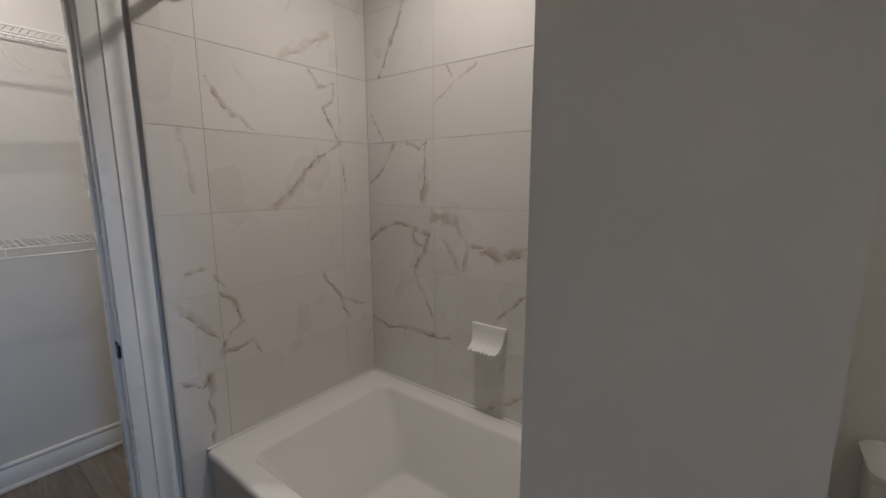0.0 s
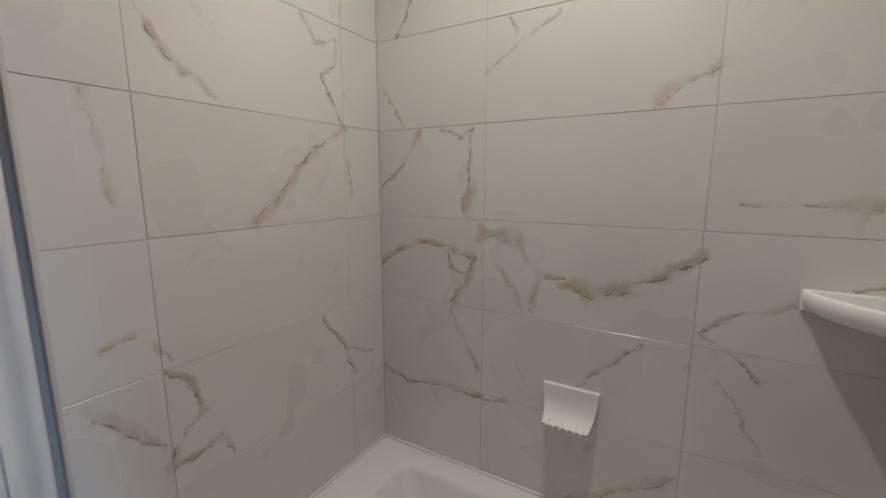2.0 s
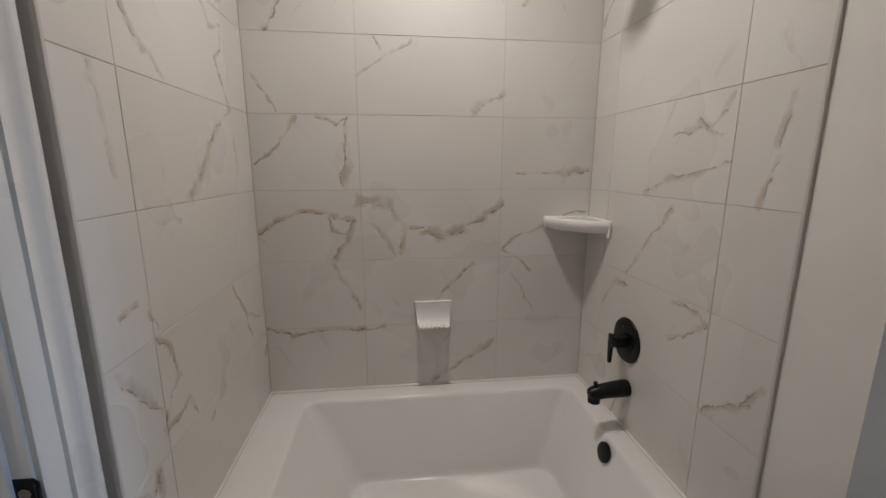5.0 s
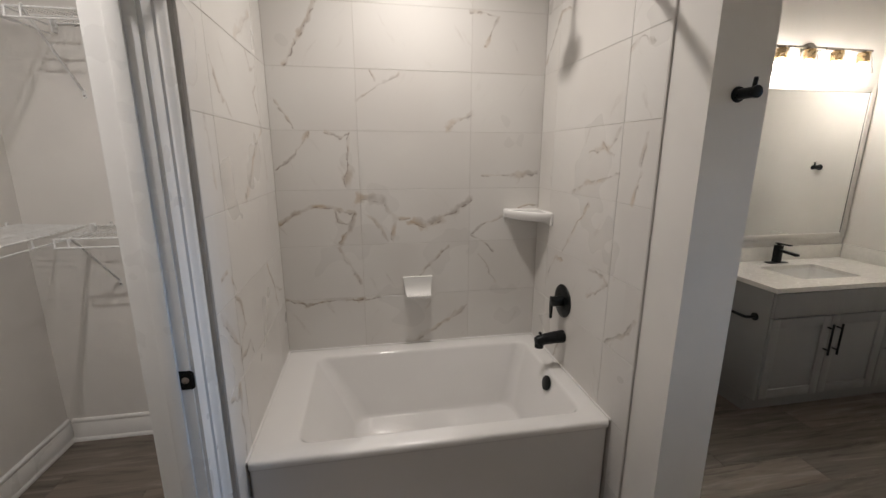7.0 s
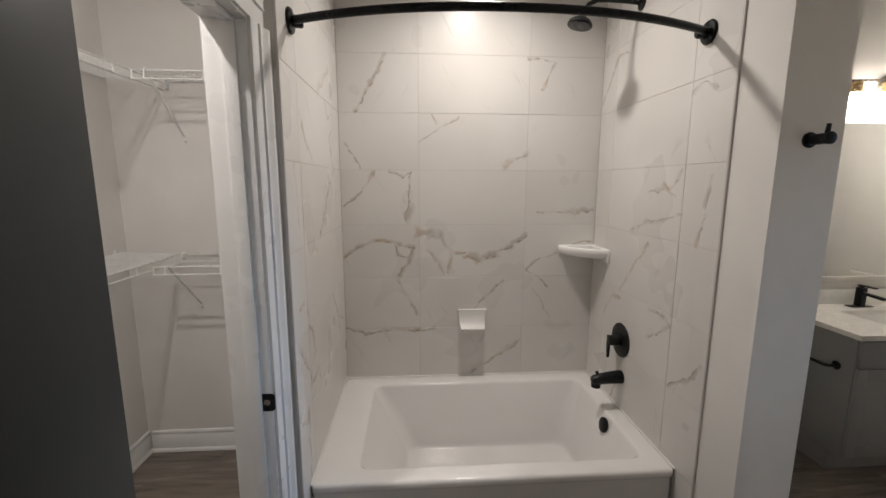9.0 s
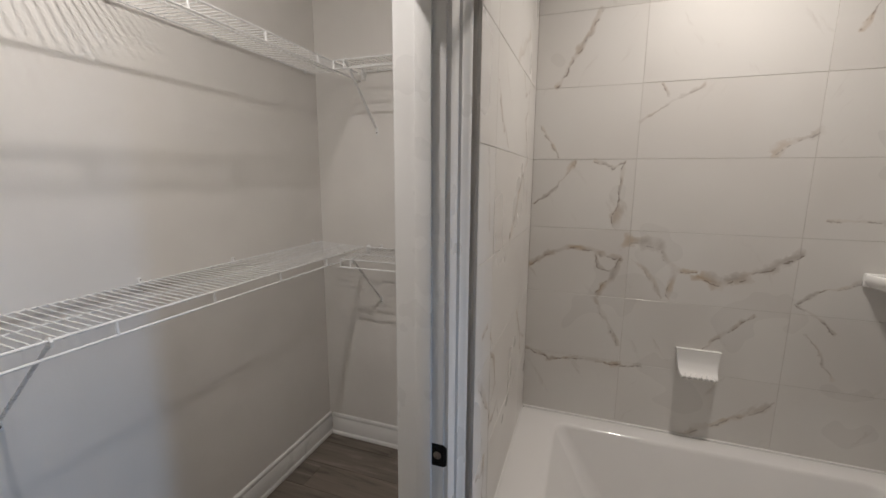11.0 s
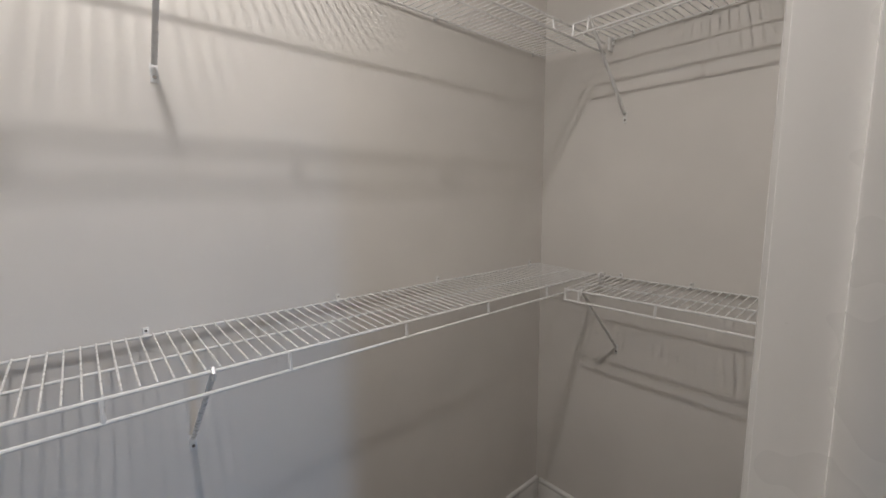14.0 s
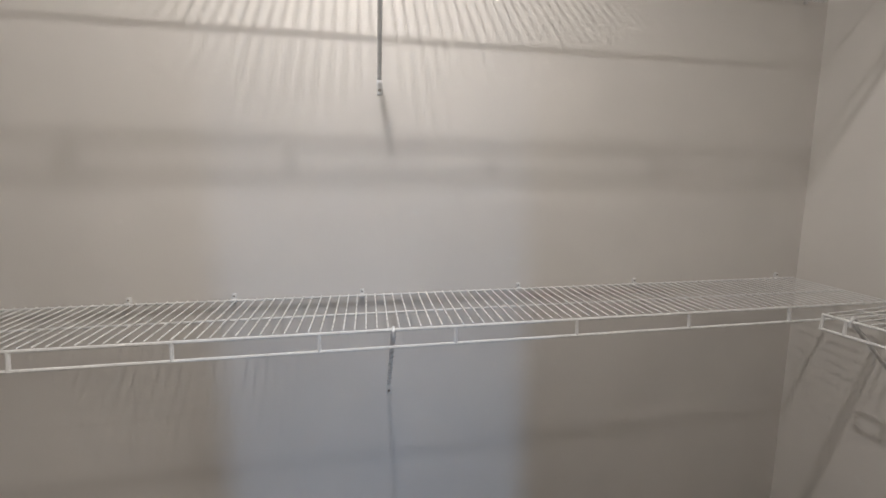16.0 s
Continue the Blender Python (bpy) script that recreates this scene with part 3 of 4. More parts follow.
shower = thing("wall_shower", (TILE_R, 1.12, 2.42), "matte black shower head on a bent arm", "shower head")
part("flange", lathe(bmesh.new(), [(0.032, 0), (0.031, 0.005), (0.014, 0.012)], Matrix.Translation((0, 0.01, 0.03)) @ m), BLACK, shower)
bm = bmesh.new()
tube(bm, [(0, 0.01, 0.03), (-0.08, 0.006, 0.034), (-0.16, 0.0, 0.034), (-0.22, -0.008, 0.028), (-0.262, -0.014, 0.006), (-0.285, -0.018, -0.026)], 0.0105, 14)
part("arm", bm, BLACK, shower)
tilt = Matrix.Translation((-0.296, -0.022, -0.062)) @ pose(0, 0, 0, 0, 14, 0)
part("head", lathe(bmesh.new(), [(0.012, 0.045), (0.016, 0.03), (0.018, 0.012), (0.040, 0.0), (0.053, -0.012), (0.056, -0.024), (0.052, -0.028)], tilt), BLACK, shower)
bm = lathe(bmesh.new(), [(0.048, -0.027), (0.047, -0.0295), (0.010, -0.030)], tilt)
for ring, count in ((0.015, 6), (0.028, 12), (0.040, 18)):
    for k in range(count):
        a = 2 * math.pi * k / count
        p = Vector((ring * math.cos(a), ring * math.sin(a), -0.029))
        tube(bm, [tilt @ p, tilt @ (p + Vector((0, 0, -0.004)))], [0.0028, 0.0018], 6)
part("nozzle_face", bm, DARK_CHROME, shower, "grey spray face with rubber nozzles")

rod = thing("shower_curtain_rod", ((TILE_L + TILE_R) / 2, 0.640, 2.162), "matte black curved shower curtain rod across the alcove", "curtain rod")
half = (TILE_R - TILE_L) / 2
bow = [(x * half, 0.012 - 0.158 * (1 - abs(x) ** 2.2), 0) for x in [-0.985 + 1.97 * k / 40 for k in range(41)]]
part("bar", tube(bmesh.new(), bow, 0.0135, 16), BLACK, rod)
for s in (-1, 1):
    f = Matrix.Translation((s * half, 0.012, 0)) @ pose(0, 0, 0, 0, -90 * s, 0)
    part("flange", lathe(bmesh.new(), [(0.041, 0), (0.042, 0.004), (0.038, 0.010), (0.022, 0.014)], f), BLACK, rod)
    part("collar", lathe(bmesh.new(), [(0.019, 0.012), (0.020, 0.02), (0.020, 0.040), (0.016, 0.045)], f @ pose(0, 0, 0, -11 if s > 0 else -11, 0, 0)), BLACK, rod)

# downlights over the tub and in the closet
RING = ((0.098, 0.0), (0.097, -0.004), (0.078, -0.005), (0.074, -0.001))
for lx, ly in (TUB_LAMP[:2], CLOSET_LAMP[:2]):
    dl = thing("recessed_downlight", (lx, ly, H), "white recessed downlight, lit, in the ceiling", "downlight", "recessed downlights")
    part("trim_ring", loft(bmesh.new(), [[(r * math.cos(a), r * math.sin(a), z) for a in [2 * math.pi * k / 32 for k in range(32)]] for r, z in RING]), PLASTIC, dl)
    part("lens", lathe(bmesh.new(), [(0.074, -0.0015), (0.05, -0.002)]), CAN, dl, "glowing warm lens")

# tile edge trims
for x, y, name in ((TILE_R, 0.501, "trim_tile_right"), (TILE_L, 0.519, "trim_tile_left")):
    s = 1 if x < -1 else -1
    lo, hi = sorted((x - s * 0.010, x + s * 0.001))
    tagged(part(name, box(bmesh.new(), (lo, y - 0.005, 0), (hi, y + 0.004, H), 0.002), CAULK), "thin grey edge strip closing the marble tile", "tile trim", kind="structure")

# ---- robe hooks ----
def robe_hook(m, label):
    ob = thing("robe_hook", (0, 0, 0), label, "robe hook")
    part("rosette", lathe(bmesh.new(), [(0.022, 0), (0.023, 0.003), (0.021, 0.008), (0.016, 0.009)]), BLACK, ob)
    part("post", lathe(bmesh.new(), [(0.0155, 0.006), (0.0155, 0.058), (0.0175, 0.060), (0.0175, 0.066), (0.015, 0.067)]), BLACK, ob)
    bm = bmesh.new()
    tube(bm, [(0, 0.010, 0.052), (0, 0.030, 0.054), (0, 0.040, 0.055)], [0.0065, 0.006, 0.0055], 10)
    part("peg", bm, BLACK, ob)
    ob.matrix_basis = m
    return ob


robe_hook(Matrix.Translation((-0.056, 0.320, 1.758)) @ pose(0, 0, 0, 90), "matte black robe hook on the wing wall end")
robe_hook(Matrix.Translation((2.35, 1.362, 1.493)) @ pose(0, 0, 0, 90, 0, -90), "matte black robe hook on the side wall")

plate = thing("switch_plate", (2.35, 0.757, 1.193), "white double light switch plate on the side wall", "light switch")
part("plate", box(bmesh.new(), (-0.006, -0.058, -0.058), (0, 0.058, 0.058), 0.003), PLASTIC, plate)
for y in (-0.023, 0.023):
    part("toggle", box(bmesh.new(), (-0.016, y - 0.005, -0.010), (-0.004, y + 0.005, 0.010), 0.002), PLASTIC, plate)

# ---- vanity ----
VX0, VX1, VF, VB = 1.16, 2.348, 1.10, 1.65
van = thing("vanity_cabinet", ((VX0 + VX1) / 2, VF, 0), "grey shaker bathroom vanity cabinet with black bar pulls", "vanity")
cx, cy = (VX0 + VX1) / 2, VF


def vpart(name, bm, material, parent=van, label="", **kw):
    if parent is van:
        bmesh.ops.translate(bm, verts=bm.verts, vec=(-cx, -cy, 0))
    return part(name, bm, material, parent, label, **kw)


vpart("side_panel", boxes(((VX0, VF, 0.105), (VX0 + 0.018, VB - 0.002, 0.81)), bevel=0.001), CABINET)
vpart("side_panel", boxes(((VX1 - 0.018, VF, 0.105), (VX1, VB - 0.002, 0.81)), bevel=0.001), CABINET)
vpart("bottom_panel", boxes(((VX0 + 0.018, VF + 0.02, 0.105), (VX1 - 0.018, VB - 0.002, 0.123))), CABINET)
vpart("face_panel", boxes(((VX0 + 0.018, VF + 0.012, 0.105), (VX1 - 0.018, VF + 0.030, 0.81))), CABINET)
vpart("toe_kick", boxes(((VX0, VF + 0.065, 0), (VX1, VF + 0.08, 0.105)), ((VX0, VF + 0.08, 0), (VX0 + 0.018, VB - 0.016, 0.105))), CABINET)


def shaker(x0, x1, z0, z1, name, rail=0.058):
    """A shaker front: a frame of stiles and rails with a recessed flat panel."""
    y0, y1 = VF - 0.019, VF - 0.001
    door = vpart(name, box(bmesh.new(), (x0 + rail - 0.004, y0 + 0.010, z0 + rail - 0.004), (x1 - rail + 0.004, y1, z1 - rail + 0.004)), CABINET)
    for piece, lo, hi in (("stile", (x0, y0, z0), (x0 + rail, y1, z1)), ("stile", (x1 - rail, y0, z0), (x1, y1, z1)),
                          ("rail", (x0 + rail, y0 + 0.0004, z0), (x1 - rail, y1, z0 + rail)), ("rail", (x0 + rail, y0 + 0.0004, z1 - rail), (x1 - rail, y1, z1))):
        bm = box(bmesh.new(), lo, hi, 0.0012)
        bmesh.ops.translate(bm, verts=bm.verts, vec=(-cx, -cy, 0))
        part(piece, bm, CABINET, door)
    return door


def pull(parent, x, z, upright, length=0.20):
    """A black bar pull on two posts."""
    ends = [(x - cx, VF - 0.050 - cy, z + s * length / 2) if upright else (x - cx + s * length / 2, VF - 0.050 - cy, z) for s in (-1, 1)]
    bm = tube(bmesh.new(), ends, 0.006, 12)
    for f in (0.15, 0.85):
        p = Vector(ends[0]).lerp(Vector(ends[1]), f)
        tube(bm, [p, p + Vector((0, 0.032, 0))], 0.005, 10)
    part("handle", bm, BLACK, parent, "matte black bar pull")


d = vpart("drawer_front", box(bmesh.new(), (VX0 + 0.006, VF - 0.019, 0.652), (2.022, VF - 0.001, 0.802), 0.0015), CABINET, label="flat false drawer front")
d = shaker(VX0 + 0.006, 1.592, 0.125, 0.644, "door")
pull(d, 1.572, 0.50, True)
d = shaker(1.596, 2.022, 0.125, 0.644, "door")
pull(d, 1.640, 0.50, True)
for z0, z1 in ((0.652, 0.802), (0.392, 0.644), (0.125, 0.384)):
    d = shaker(2.028, VX1 - 0.006, z0, z1, "drawer", 0.045) if z1 - z0 > 0.2 else vpart("drawer", box(bmesh.new(), (2.028, VF - 0.019, z0), (VX1 - 0.006, VF - 0.001, z1), 0.0015), CABINET)
    pull(d, 2.185, (z0 + z1) / 2, False, 0.16)

# worktop with a rectangular undermount basin
SX0, SX1, SY0, SY1 = 1.47, 1.93, 1.20, 1.50
top = bmesh.new()
hole = rounded(SX0, SX1, SY0, SY1, 0.03, 0.84)
rim = rounded(VX0 - 0.016, VX1, VF - 0.028, VB - 0.001, 0.003, 0.84)
low = 0.812
loft(top, [[(x, y, low) for x, y, z in hole], [(x, y, 0.838) for x, y, z in hole], [(x, y, 0.84) for x, y, z in rounded(SX0 - 0.002, SX1 + 0.002, SY0 - 0.002, SY1 + 0.002, 0.03, 0.84)],
           rim, [(x, y, low) for x, y, z in rim], [(x, y, low) for x, y, z in hole]])
counter = tagged(part("countertop", top, QUARTZ, angle=30), "white quartz vanity countertop with sink cutout", "countertop")
bas = bmesh.new()
loft(bas, [rounded(SX0 - 0.012, SX1 + 0.012, SY0 - 0.012, SY1 + 0.012, 0.035, 0.8115), rounded(SX0 + 0.003, SX1 - 0.003, SY0 + 0.003, SY1 - 0.003, 0.03, 0.8115), rounded(SX0 + 0.012, SX1 - 0.012, SY0 + 0.012, SY1 - 0.012, 0.035, 0.75),
           rounded(SX0 + 0.03, SX1 - 0.03, SY0 + 0.03, SY1 - 0.03, 0.045, 0.69), rounded(SX0 + 0.06, SX1 - 0.06, SY0 + 0.06, SY1 - 0.06, 0.05, 0.68)], False, True)
basin = tagged(part("sink_basin", bas, CERAMIC, angle=60), "white rectangular undermount sink basin, empty", "sink")
tagged(part("backsplash", box(bmesh.new(), (VX0 - 0.016, VB - 0.019, 0.840), (VX1, VB - 0.0005, 0.942), 0.002), QUARTZ), "white quartz backsplash along the vanity wall", "backsplash")
tagged(part("side_splash", box(bmesh.new(), (VX1 - 0.0185, VF - 0.028, 0.840), (VX1, VB - 0.020, 0.942), 0.002), QUARTZ), "white quartz side splash against the wall", "backsplash")

faucet = thing("faucet", (1.70, 1.575, 0.84), "matte black single-lever bathroom faucet", "faucet")
part("base_plate", box(bmesh.new(), (-0.078, -0.026, 0), (0.078, 0.026, 0.006), 0.003), BLACK, faucet)
part("body", box(bmesh.new(), (-0.021, -0.021, 0.004), (0.021, 0.021, 0.128), 0.005, 3), BLACK, faucet)
bm = box(bmesh.new(), (-0.016, -0.140, 0.086), (0.016, 0.0, 0.102), 0.003)
bmesh.ops.rotate(bm, verts=bm.verts, cent=(0, 0, 0.09), matrix=Matrix.Rotation(radians(4), 3, "X"))
part("spout", bm, BLACK, faucet)
part("lever", box(bmesh.new(), (-0.014, -0.085, 0.136), (0.014, 0.020, 0.145), 0.003), BLACK, faucet)
part("lever_neck", lathe(bmesh.new(), [(0.014, 0.126), (0.014, 0.138)]), BLACK, faucet)

tp = thing("toilet_paper_holder", (VX0 + 0.001, 1.19, 0.625), "matte black empty toilet paper holder on vanity side", "paper holder")
mm = pose(0, 0, 0, 0, -90, 0)
part("rosette", lathe(bmesh.new(), [(0.024, 0), (0.024, 0.006), (0.014, 0.010)], mm), BLACK, tp)
bm = tube(bmesh.new(), [(-0.004, 0, 0), (-0.045, 0, 0), (-0.058, 0.006, 0), (-0.064, 0.018, 0), (-0.064, 0.10, 0), (-0.064, 0.178, 0)], 0.009, 12)
part("arm", bm, BLACK, tp)
part("end_cap", tube(bmesh.new(), [(-0.064, 0.178, 0), (-0.064, 0.180, 0), (-0.064, 0.188, 0)], [0.009, 0.014, 0.013], 14), BLACK, tp)

mir = thing("wall_mirror", (1.742, 1.65, 0.99), "large framed wall mirror above the vanity", "mirror")
MX, MZ, W = 0.588, 1.052, 0.038
part("glass", box(bmesh.new(), (-MX + W - 0.004, -0.012, W - 0.004), (MX - W + 0.004, -0.008, MZ - W + 0.004)), MIRROR, mir, smooth=False)
for a, b in (((-MX, -0.020, 0), (-MX + W, -0.001, MZ)), ((MX - W, -0.020, 0), (MX, -0.001, MZ)), ((-MX + W, -0.020, 0), (MX - W, -0.001, W)), ((-MX + W, -0.020, MZ - W), (MX - W, -0.001, MZ))):
    part("frame_rail", box(bmesh.new(), a, b, 0.002), FRAME_PAINT, mir)
# black strips added for the dark gap between frame and glass
for s in (-1, 1):
    lo, hi = sorted((s * (MX - W), s * (MX - W - 0.002)))
    part("gap_strip", box(bmesh.new(), (lo, -0.0138, W), (hi, -0.0122, MZ - W)), BLACK, mir, "thin dark strip standing in for the gap beside the glass")

# vanity light: bar with four brass cups, clear glass shades and lit bulbs
vl = thing("vanity_light", (1.725, 1.65, 2.235), "four-bulb brass and black vanity light, lit", "vanity light")
part("canopy", lathe(bmesh.new(), [(0.062, 0), (0.062, 0.012), (0.052, 0.020), (0.01, 0.022)], pose(0, 0, 0, 90)), NICKEL, vl)
part("stem", tube(bmesh.new(), [(0, -0.015, 0), (0, -0.10, 0.0), (0, -0.105, 0.004)], 0.008), NICKEL, vl)
part("bar", tube(bmesh.new(), [(-0.375, -0.105, 0.005), (0.375, -0.105, 0.005)], 0.008, 12), NICKEL, vl)
for k in range(4):
    x = -0.315 + 0.21 * k
    c = Matrix.Translation((x, -0.105, 0))
    part("cup", lathe(bmesh.new(), [(0.008, 0.0), (0.031, -0.006), (0.033, -0.012), (0.033, -0.066), (0.029, -0.067), (0.028, -0.030), (0.010, -0.028)], c), BRASS, vl, "brushed brass socket cup")
    sh = part("shade", loft(bmesh.new(), [[c @ Vector((r * math.cos(a), r * math.sin(a), z)) for a in [2 * math.pi * j / 28 for j in range(28)]] for r, z in ((0.036, -0.012), (0.058, -0.135), (0.0555, -0.135), (0.0338, -0.013))]), GLASS, vl, "clear flared glass shade")
    sh.visible_shadow = False
    part("bulb", lathe(bmesh.new(), [(0.012, -0.050), (0.016, -0.068), (0.027, -0.085), (0.030, -0.102), (0.024, -0.120), (0.010, -0.130)], c, 18), BULB, vl, "glowing warm bulb")

# ---- toilet ----
wc = thing("toilet", (0.53, 1.40, 0), "white two-piece toilet between wing wall and vanity", "toilet")


def oval(rx, ry, yc, z, steps=32):
    yc, ry = yc * 1.3, ry * 1.08
    return [(rx * math.cos(a), yc + ry * math.sin(a) * (1.0 if math.sin(a) > 0 else 1.12), z) for a in [2 * math.pi * k / steps for k in range(steps)]]


part("bowl", loft(bmesh.new(), [oval(0.11, 0.20, -0.02, 0.0), oval(0.105, 0.19, -0.02, 0.03), oval(0.095, 0.17, -0.03, 0.14), oval(0.14, 0.20, -0.10, 0.28), oval(0.178, 0.225, -0.14, 0.36), oval(0.183, 0.23, -0.145, 0.385),
                              oval(0.150, 0.195, -0.145, 0.388), oval(0.12, 0.15, -0.14, 0.30), oval(0.06, 0.08, -0.10, 0.20)], True, True), CERAMIC, wc, angle=60)
part("seat", loft(bmesh.new(), [oval(0.188, 0.235, -0.145, 0.389), oval(0.192, 0.24, -0.145, 0.398), oval(0.188, 0.235, -0.145, 0.408), oval(0.16, 0.2, -0.145, 0.410)], True, True), PLASTIC, wc)
part("lid", loft(bmesh.new(), [oval(0.186, 0.232, -0.143, 0.411), oval(0.190, 0.237, -0.143, 0.420), oval(0.18, 0.225, -0.143, 0.429), oval(0.14, 0.17, -0.143, 0.432)], True, True), PLASTIC, wc)
part("tank", loft(bmesh.new(), [rounded(-0.19, 0.19, 0.06, 0.235, 0.03, 0.37), rounded(-0.205, 0.205, 0.05, 0.24, 0.035, 0.45), rounded(-0.215, 0.215, 0.042, 0.242, 0.04, 0.735)], True, True), CERAMIC, wc)
part("tank_lid", loft(bmesh.new(), [rounded(-0.222, 0.222, 0.035, 0.246, 0.04, 0.736), rounded(-0.226, 0.226, 0.031, 0.247, 0.042, 0.745), rounded(-0.226, 0.226, 0.031, 0.247, 0.042, 0.762), rounded(-0.215, 0.215, 0.042, 0.242, 0.04, 0.770)], True, True), CERAMIC, wc)
part("flush_lever", tube(bmesh.new(), [(-0.15, 0.044, 0.68), (-0.15, 0.026, 0.68), (-0.13, 0.022, 0.679), (-0.08, 0.022, 0.676)], 0.007), BLACK, wc, "matte black flush lever")

# ---- closet: wire shelves and braces ----
GAP = 0.0254


def wire_shelf(m, length, clips, posts, label, end_hook=False):
    """A ventilated shelf; local x runs along the wall, y out of it, z up from the deck."""
    ob = thing("wire_shelf", (0, 0, 0), label, "wire shelf", "closet shelves")
    depth = 0.295
    part("back_rail", tube(bmesh.new(), [(0, 0.012, 0.013), (length, 0.012, 0.013)], 0.0034, 8), WIRE, ob)
    part("middle_rail", tube(bmesh.new(), [(0, 0.165, 0.002), (length, 0.165, 0.002)], 0.0034, 8), WIRE, ob)
    part("front_rail", tube(bmesh.new(), [(0, depth, -0.002), (length, depth, -0.002)], 0.0042, 8), WIRE, ob)
    part("hanging_rail", tube(bmesh.new(), [(0, depth + 0.004, -0.042), (length, depth + 0.004, -0.042)], 0.0042, 8), WIRE, ob)
    bm = bmesh.new()
    for k in range(int(length / GAP)):
        x = 0.010 + GAP * k
        tube(bm, [(x, 0.010, 0.0165), (x, depth - 0.002, 0.003)], 0.0019, 6)
    tagged(part("wire_deck", bm, WIRE, ob), kind="stuff")
    for x in posts:
        part("link", tube(bmesh.new(), [(x, depth, -0.002), (x, depth + 0.002, -0.022), (x, depth + 0.004, -0.042)], [0.0048, 0.0042, 0.0048], 8), WIRE, ob)
    for x in clips:
        bm = box(bmesh.new(), (x - 0.006, 0.0, 0.004), (x + 0.006, 0.008, 0.032), 0.0015)
        tube(bm, [(x - 0.007, 0.012, 0.013), (x + 0.007, 0.012, 0.013)], 0.0056, 8)
        clip = part("wall_clip", bm, WIRE, ob, "white plastic wall clip")
        part("screw", lathe(bmesh.new(), [(0.003, 0), (0.0026, 0.001)], Matrix.Translation((x, 0.008, 0.025)) @ pose(0, 0, 0, -90), 8), NICKEL, clip)
    if end_hook:
        bm = box(bmesh.new(), (-0.004, 0.0, -0.03), (0.004, 0.035, 0.024), 0.002)
        box(bm, (-0.010, 0.0, -0.006), (0.010, 0.012, 0.026), 0.002)
        part("end_bracket", bm, WIRE, ob, "white end bracket")
    ob.matrix_basis = m
    return ob


WEST = lambda z: Matrix(((0, 1, 0, -2.845), (1, 0, 0, -1.495), (0, 0, 1, z), (0, 0, 0, 1)))
NORTH = lambda z: Matrix(((1, 0, 0, -2.530), (0, -1, 0, 1.585), (0, 0, 1, z), (0, 0, 0, 1)))
west_clips = [y + 1.495 for y in (-1.25, -0.93, -0.59, -0.325, 0.027, 0.513, 0.922, 1.49)]
west_links = [y + 1.495 for y in (-1.27, -0.965, -0.66, -0.365, -0.065, 0.248, 0.560, 0.882, 1.20)]
north_clips, north_links = [0.08, 0.34, 0.60], [0.004, 0.06, 0.33, 0.60]
wire_shelf(WEST(1.233), 3.055, west_clips, west_links, "white ventilated wire shelf with hanging rail, empty")
wire_shelf(WEST(2.165), 3.055, west_clips, west_links, "white ventilated wire shelf with hanging rail, empty")
wire_shelf(NORTH(1.214), 0.755, north_clips, north_links, "short white ventilated wire shelf with hanging rail, empty", True)
wire_shelf(NORTH(2.160), 0.755, north_clips, north_links, "short white ventilated wire shelf with hanging rail, empty", True)


def brace(m, drop):
    """A folded steel strut from the shelf's front rail down to a screwed foot on the wall."""
    ob = thing("shelf_brace", (0, 0, 0), "white steel diagonal shelf brace screwed to wall", "shelf brace", "closet shelf braces")
    a, b = Vector((0, 0.294, drop - 0.004)), Vector((0, 0.012, 0.022))
    d = (b - a).normalized()
    nrm = Vector((1, 0, 0)).cross(d)
    bm = bmesh.new()
    loft(bm, [[p + 0.0062 * math.cos(w) * Vector((1, 0, 0)) + 0.0046 * math.sin(w) * nrm for w in [2 * math.pi * k / 10 for k in range(10)]] for p in (a, a.lerp(b, 0.5), b)], True, True)
    part("strut", bm, WIRE, ob)
    part("rail_hook", tube(bmesh.new(), [a + Vector((0, 0.006, -0.010)), a + Vector((0, 0.009, 0.004)), a + Vector((0, 0.0, 0.012)), a + Vector((0, -0.012, 0.006))], 0.004, 8), WIRE, ob)
    foot = part("foot", box(bmesh.new(), (-0.008, 0, -0.016), (0.008, 0.003, 0.026), 0.001), WIRE, ob)
    part("screw", lathe(bmesh.new(), [(0.0045, 0), (0.0035, 0.002)], Matrix.Translation((0, 0.003, -0.004)) @ pose(0, 0, 0, -90), 10), NICKEL, foot)
    ob.matrix_basis = m
    return ob


SIDE = lambda y, z: Matrix(((0, 1, 0, -2.845), (1, 0, 0, y), (0, 0, 1, z), (0, 0, 0, 1)))
END = lambda x, z: Matrix(((1, 0, 0, x), (0, -1, 0, 1.585), (0, 0, 1, z), (0, 0, 0, 1)))
brace(SIDE(0.101, 0.942), 0.287)
brace(SIDE(0.089, 1.836), 0.329)
brace(END(-2.457, 0.914), 0.300)
brace(END(-2.465, 1.862), 0.298)

# ---- pieces: wall tiles and floor planks ----
ROWS_Z = [-0.125, 0.18, 0.485, 0.79, 1.095, 1.40, 1.705, 2.01, 2.315, 2.62, H]
JOINT = 0.0009
tile_meshes = {}


def tile_mesh(w, h, material):
    key = (round(w, 4), round(h, 4), material.name)
    if key not in tile_meshes:
        bm = box(bmesh.new(), (0, 0, 0), (w, h, 0.0065), 0.0009, 1)
        mesh = bpy.data.meshes.new("wall_tile")
        bm.to_mesh(mesh)
        bm.free()
        mesh.materials.append(material)
        tile_meshes[key] = mesh
    return tile_meshes[key]


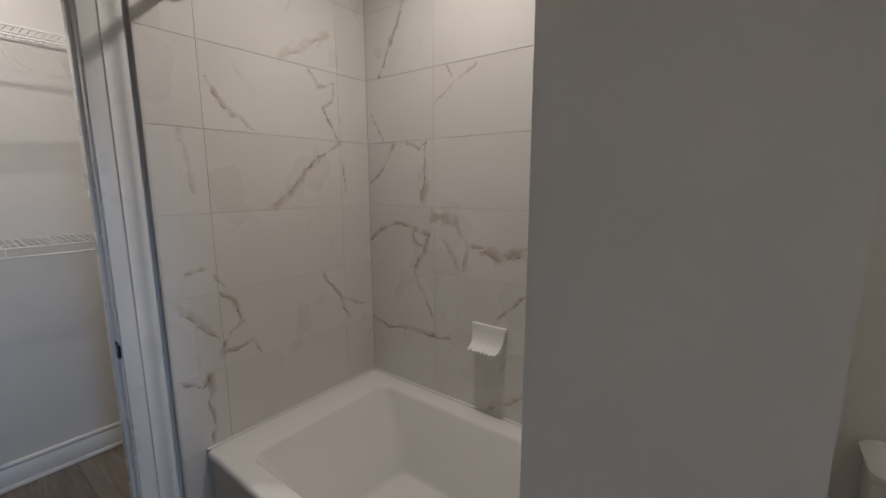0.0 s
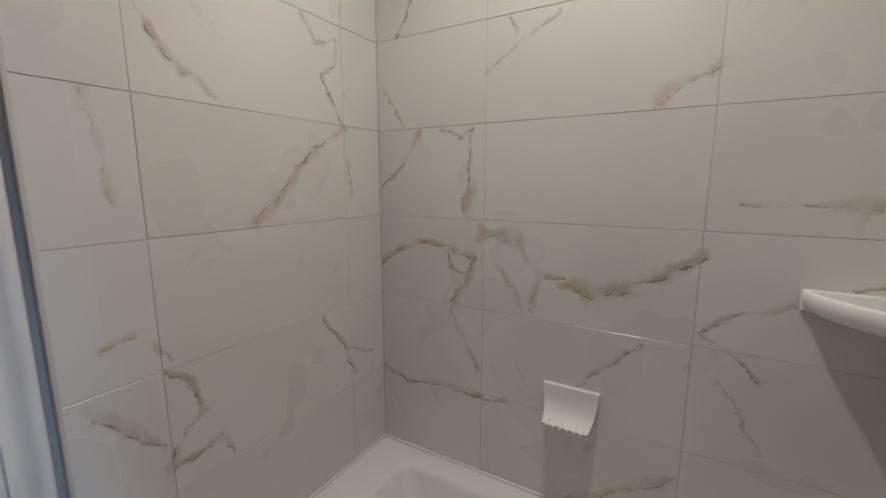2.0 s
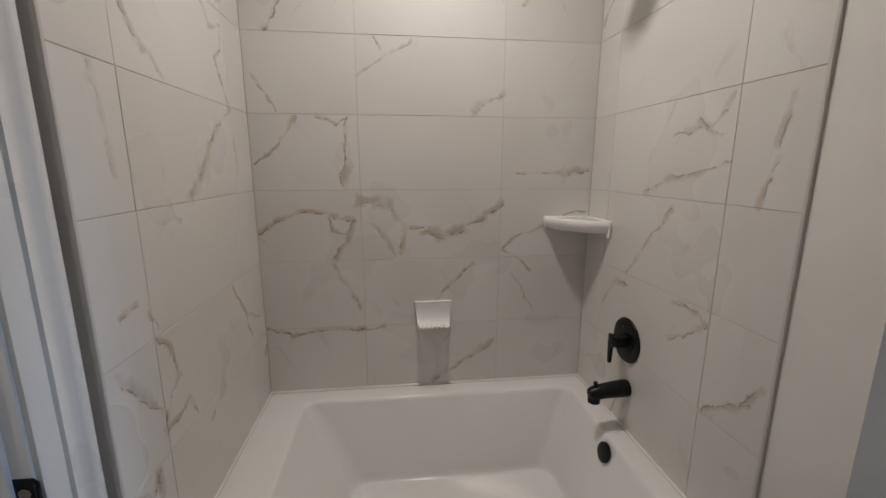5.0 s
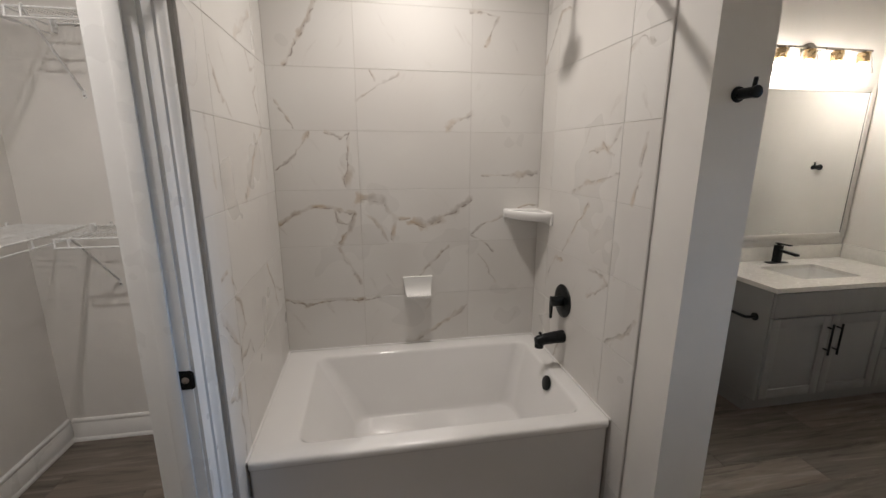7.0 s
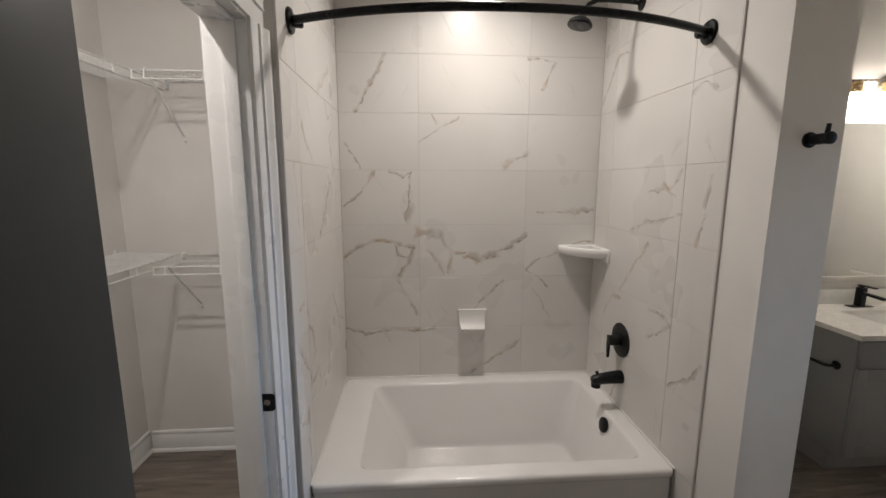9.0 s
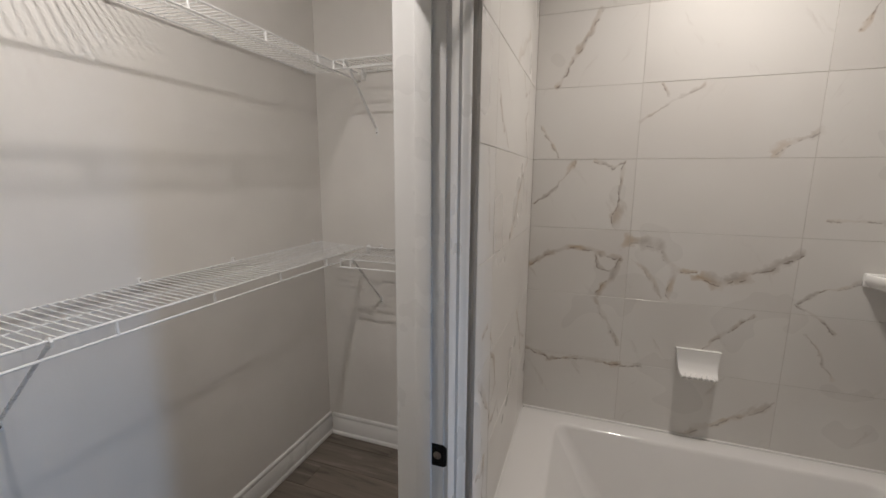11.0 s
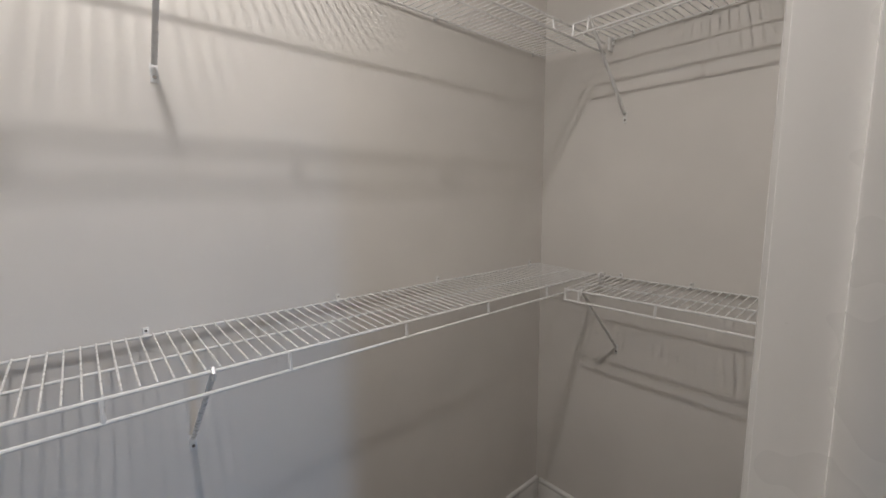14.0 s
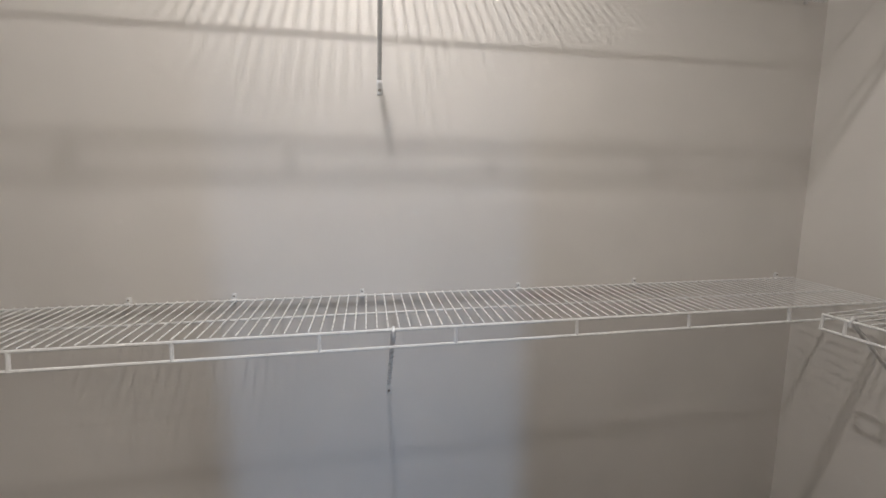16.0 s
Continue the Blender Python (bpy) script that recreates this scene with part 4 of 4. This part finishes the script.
def tiled(name, label, spans, frame_of, material, backing):
    """Grout bed with tiles laid on it; spans: (from, to, lowest z) along the wall."""
    bed = tagged(part(name, boxes(backing), GROUT, smooth=False), label, "tiled wall", kind="structure")
    for a, b, z_low in spans:
        for z0, z1 in zip(ROWS_Z, ROWS_Z[1:]):
            z0 = max(z0, z_low)
            if z1 - z0 < 0.03:
                continue
            t = new("tile", tile_mesh(b - a - 2 * JOINT, z1 - z0 - 2 * JOINT, material))
            t.matrix_basis = frame_of(a + JOINT, z0 + JOINT) @ pose(0, 0, random.uniform(-0.0003, 0.0003))
            t.parent = bed


tiled("wall_tile_back", "large white marble-look tiles behind the bathtub", [(TILE_L, -1.18, 0.485), (-1.18, -0.57, 0.485), (-0.57, TILE_R, 0.485)],
      lambda a, z: Matrix(((1, 0, 0, a), (0, 0, -1, TILE_B + 0.0065), (0, 1, 0, z), (0, 0, 0, 1))), MARBLE_BACK, ((-1.62, TILE_B + 0.0015, 0.3), (-0.146, 1.499, H)))
tiled("wall_tile_left", "large white marble-look tiles at the tub's closet end", [(0.521, 0.600, 0.0), (0.521, 0.700, 0.485), (0.700, 1.31, 0.485), (1.31, TILE_B, 0.485)],
      lambda a, z: Matrix(((0, 0, 1, TILE_L - 0.0065), (1, 0, 0, a), (0, 1, 0, z), (0, 0, 0, 1))), MARBLE_LEFT, ((-1.62, 0.521, 0), (TILE_L - 0.0015, TILE_B + 0.0015, H)))
tiled("wall_tile_right", "large white marble-look tiles at the tub's faucet end", [(0.503, 0.600, 0.0), (0.503, 0.715, 0.485), (0.715, 1.325, 0.485), (1.325, TILE_B, 0.485)],
      lambda a, z: Matrix(((0, 0, -1, TILE_R + 0.0065), (1, 0, 0, a), (0, 1, 0, z), (0, 0, 0, 1))), MARBLE_RIGHT, ((TILE_R + 0.0015, 0.503, 0), (-0.146, TILE_B + 0.0015, H)))

PW, PL = 0.18, 1.22
plank_meshes = {}
row = 0
y = SOUTH
while y < 1.75:
    x = -2.845 - PL * ((row * 0.37) % 1.0)
    while x < 2.35:
        x0, x1 = max(x, -2.845 if y + PW > -1.5 else -1.70), min(x + PL, 2.35)
        if x1 - x0 > 0.02:
            key = round(x1 - x0, 3)
            if key not in plank_meshes:
                bm = box(bmesh.new(), (0.0007, 0.0007, -0.006), (x1 - x0 - 0.0007, PW - 0.0007, 0.0), 0.0008, 1)
                mesh = bpy.data.meshes.new("floor_plank")
                bm.to_mesh(mesh)
                bm.free()
                mesh.materials.append(PLANK)
                plank_meshes[key] = mesh
            p = new("plank", plank_meshes[key])
            p.location, p.parent = (x0, y, 0), floor
        x += PL
    y += PW
    row += 1
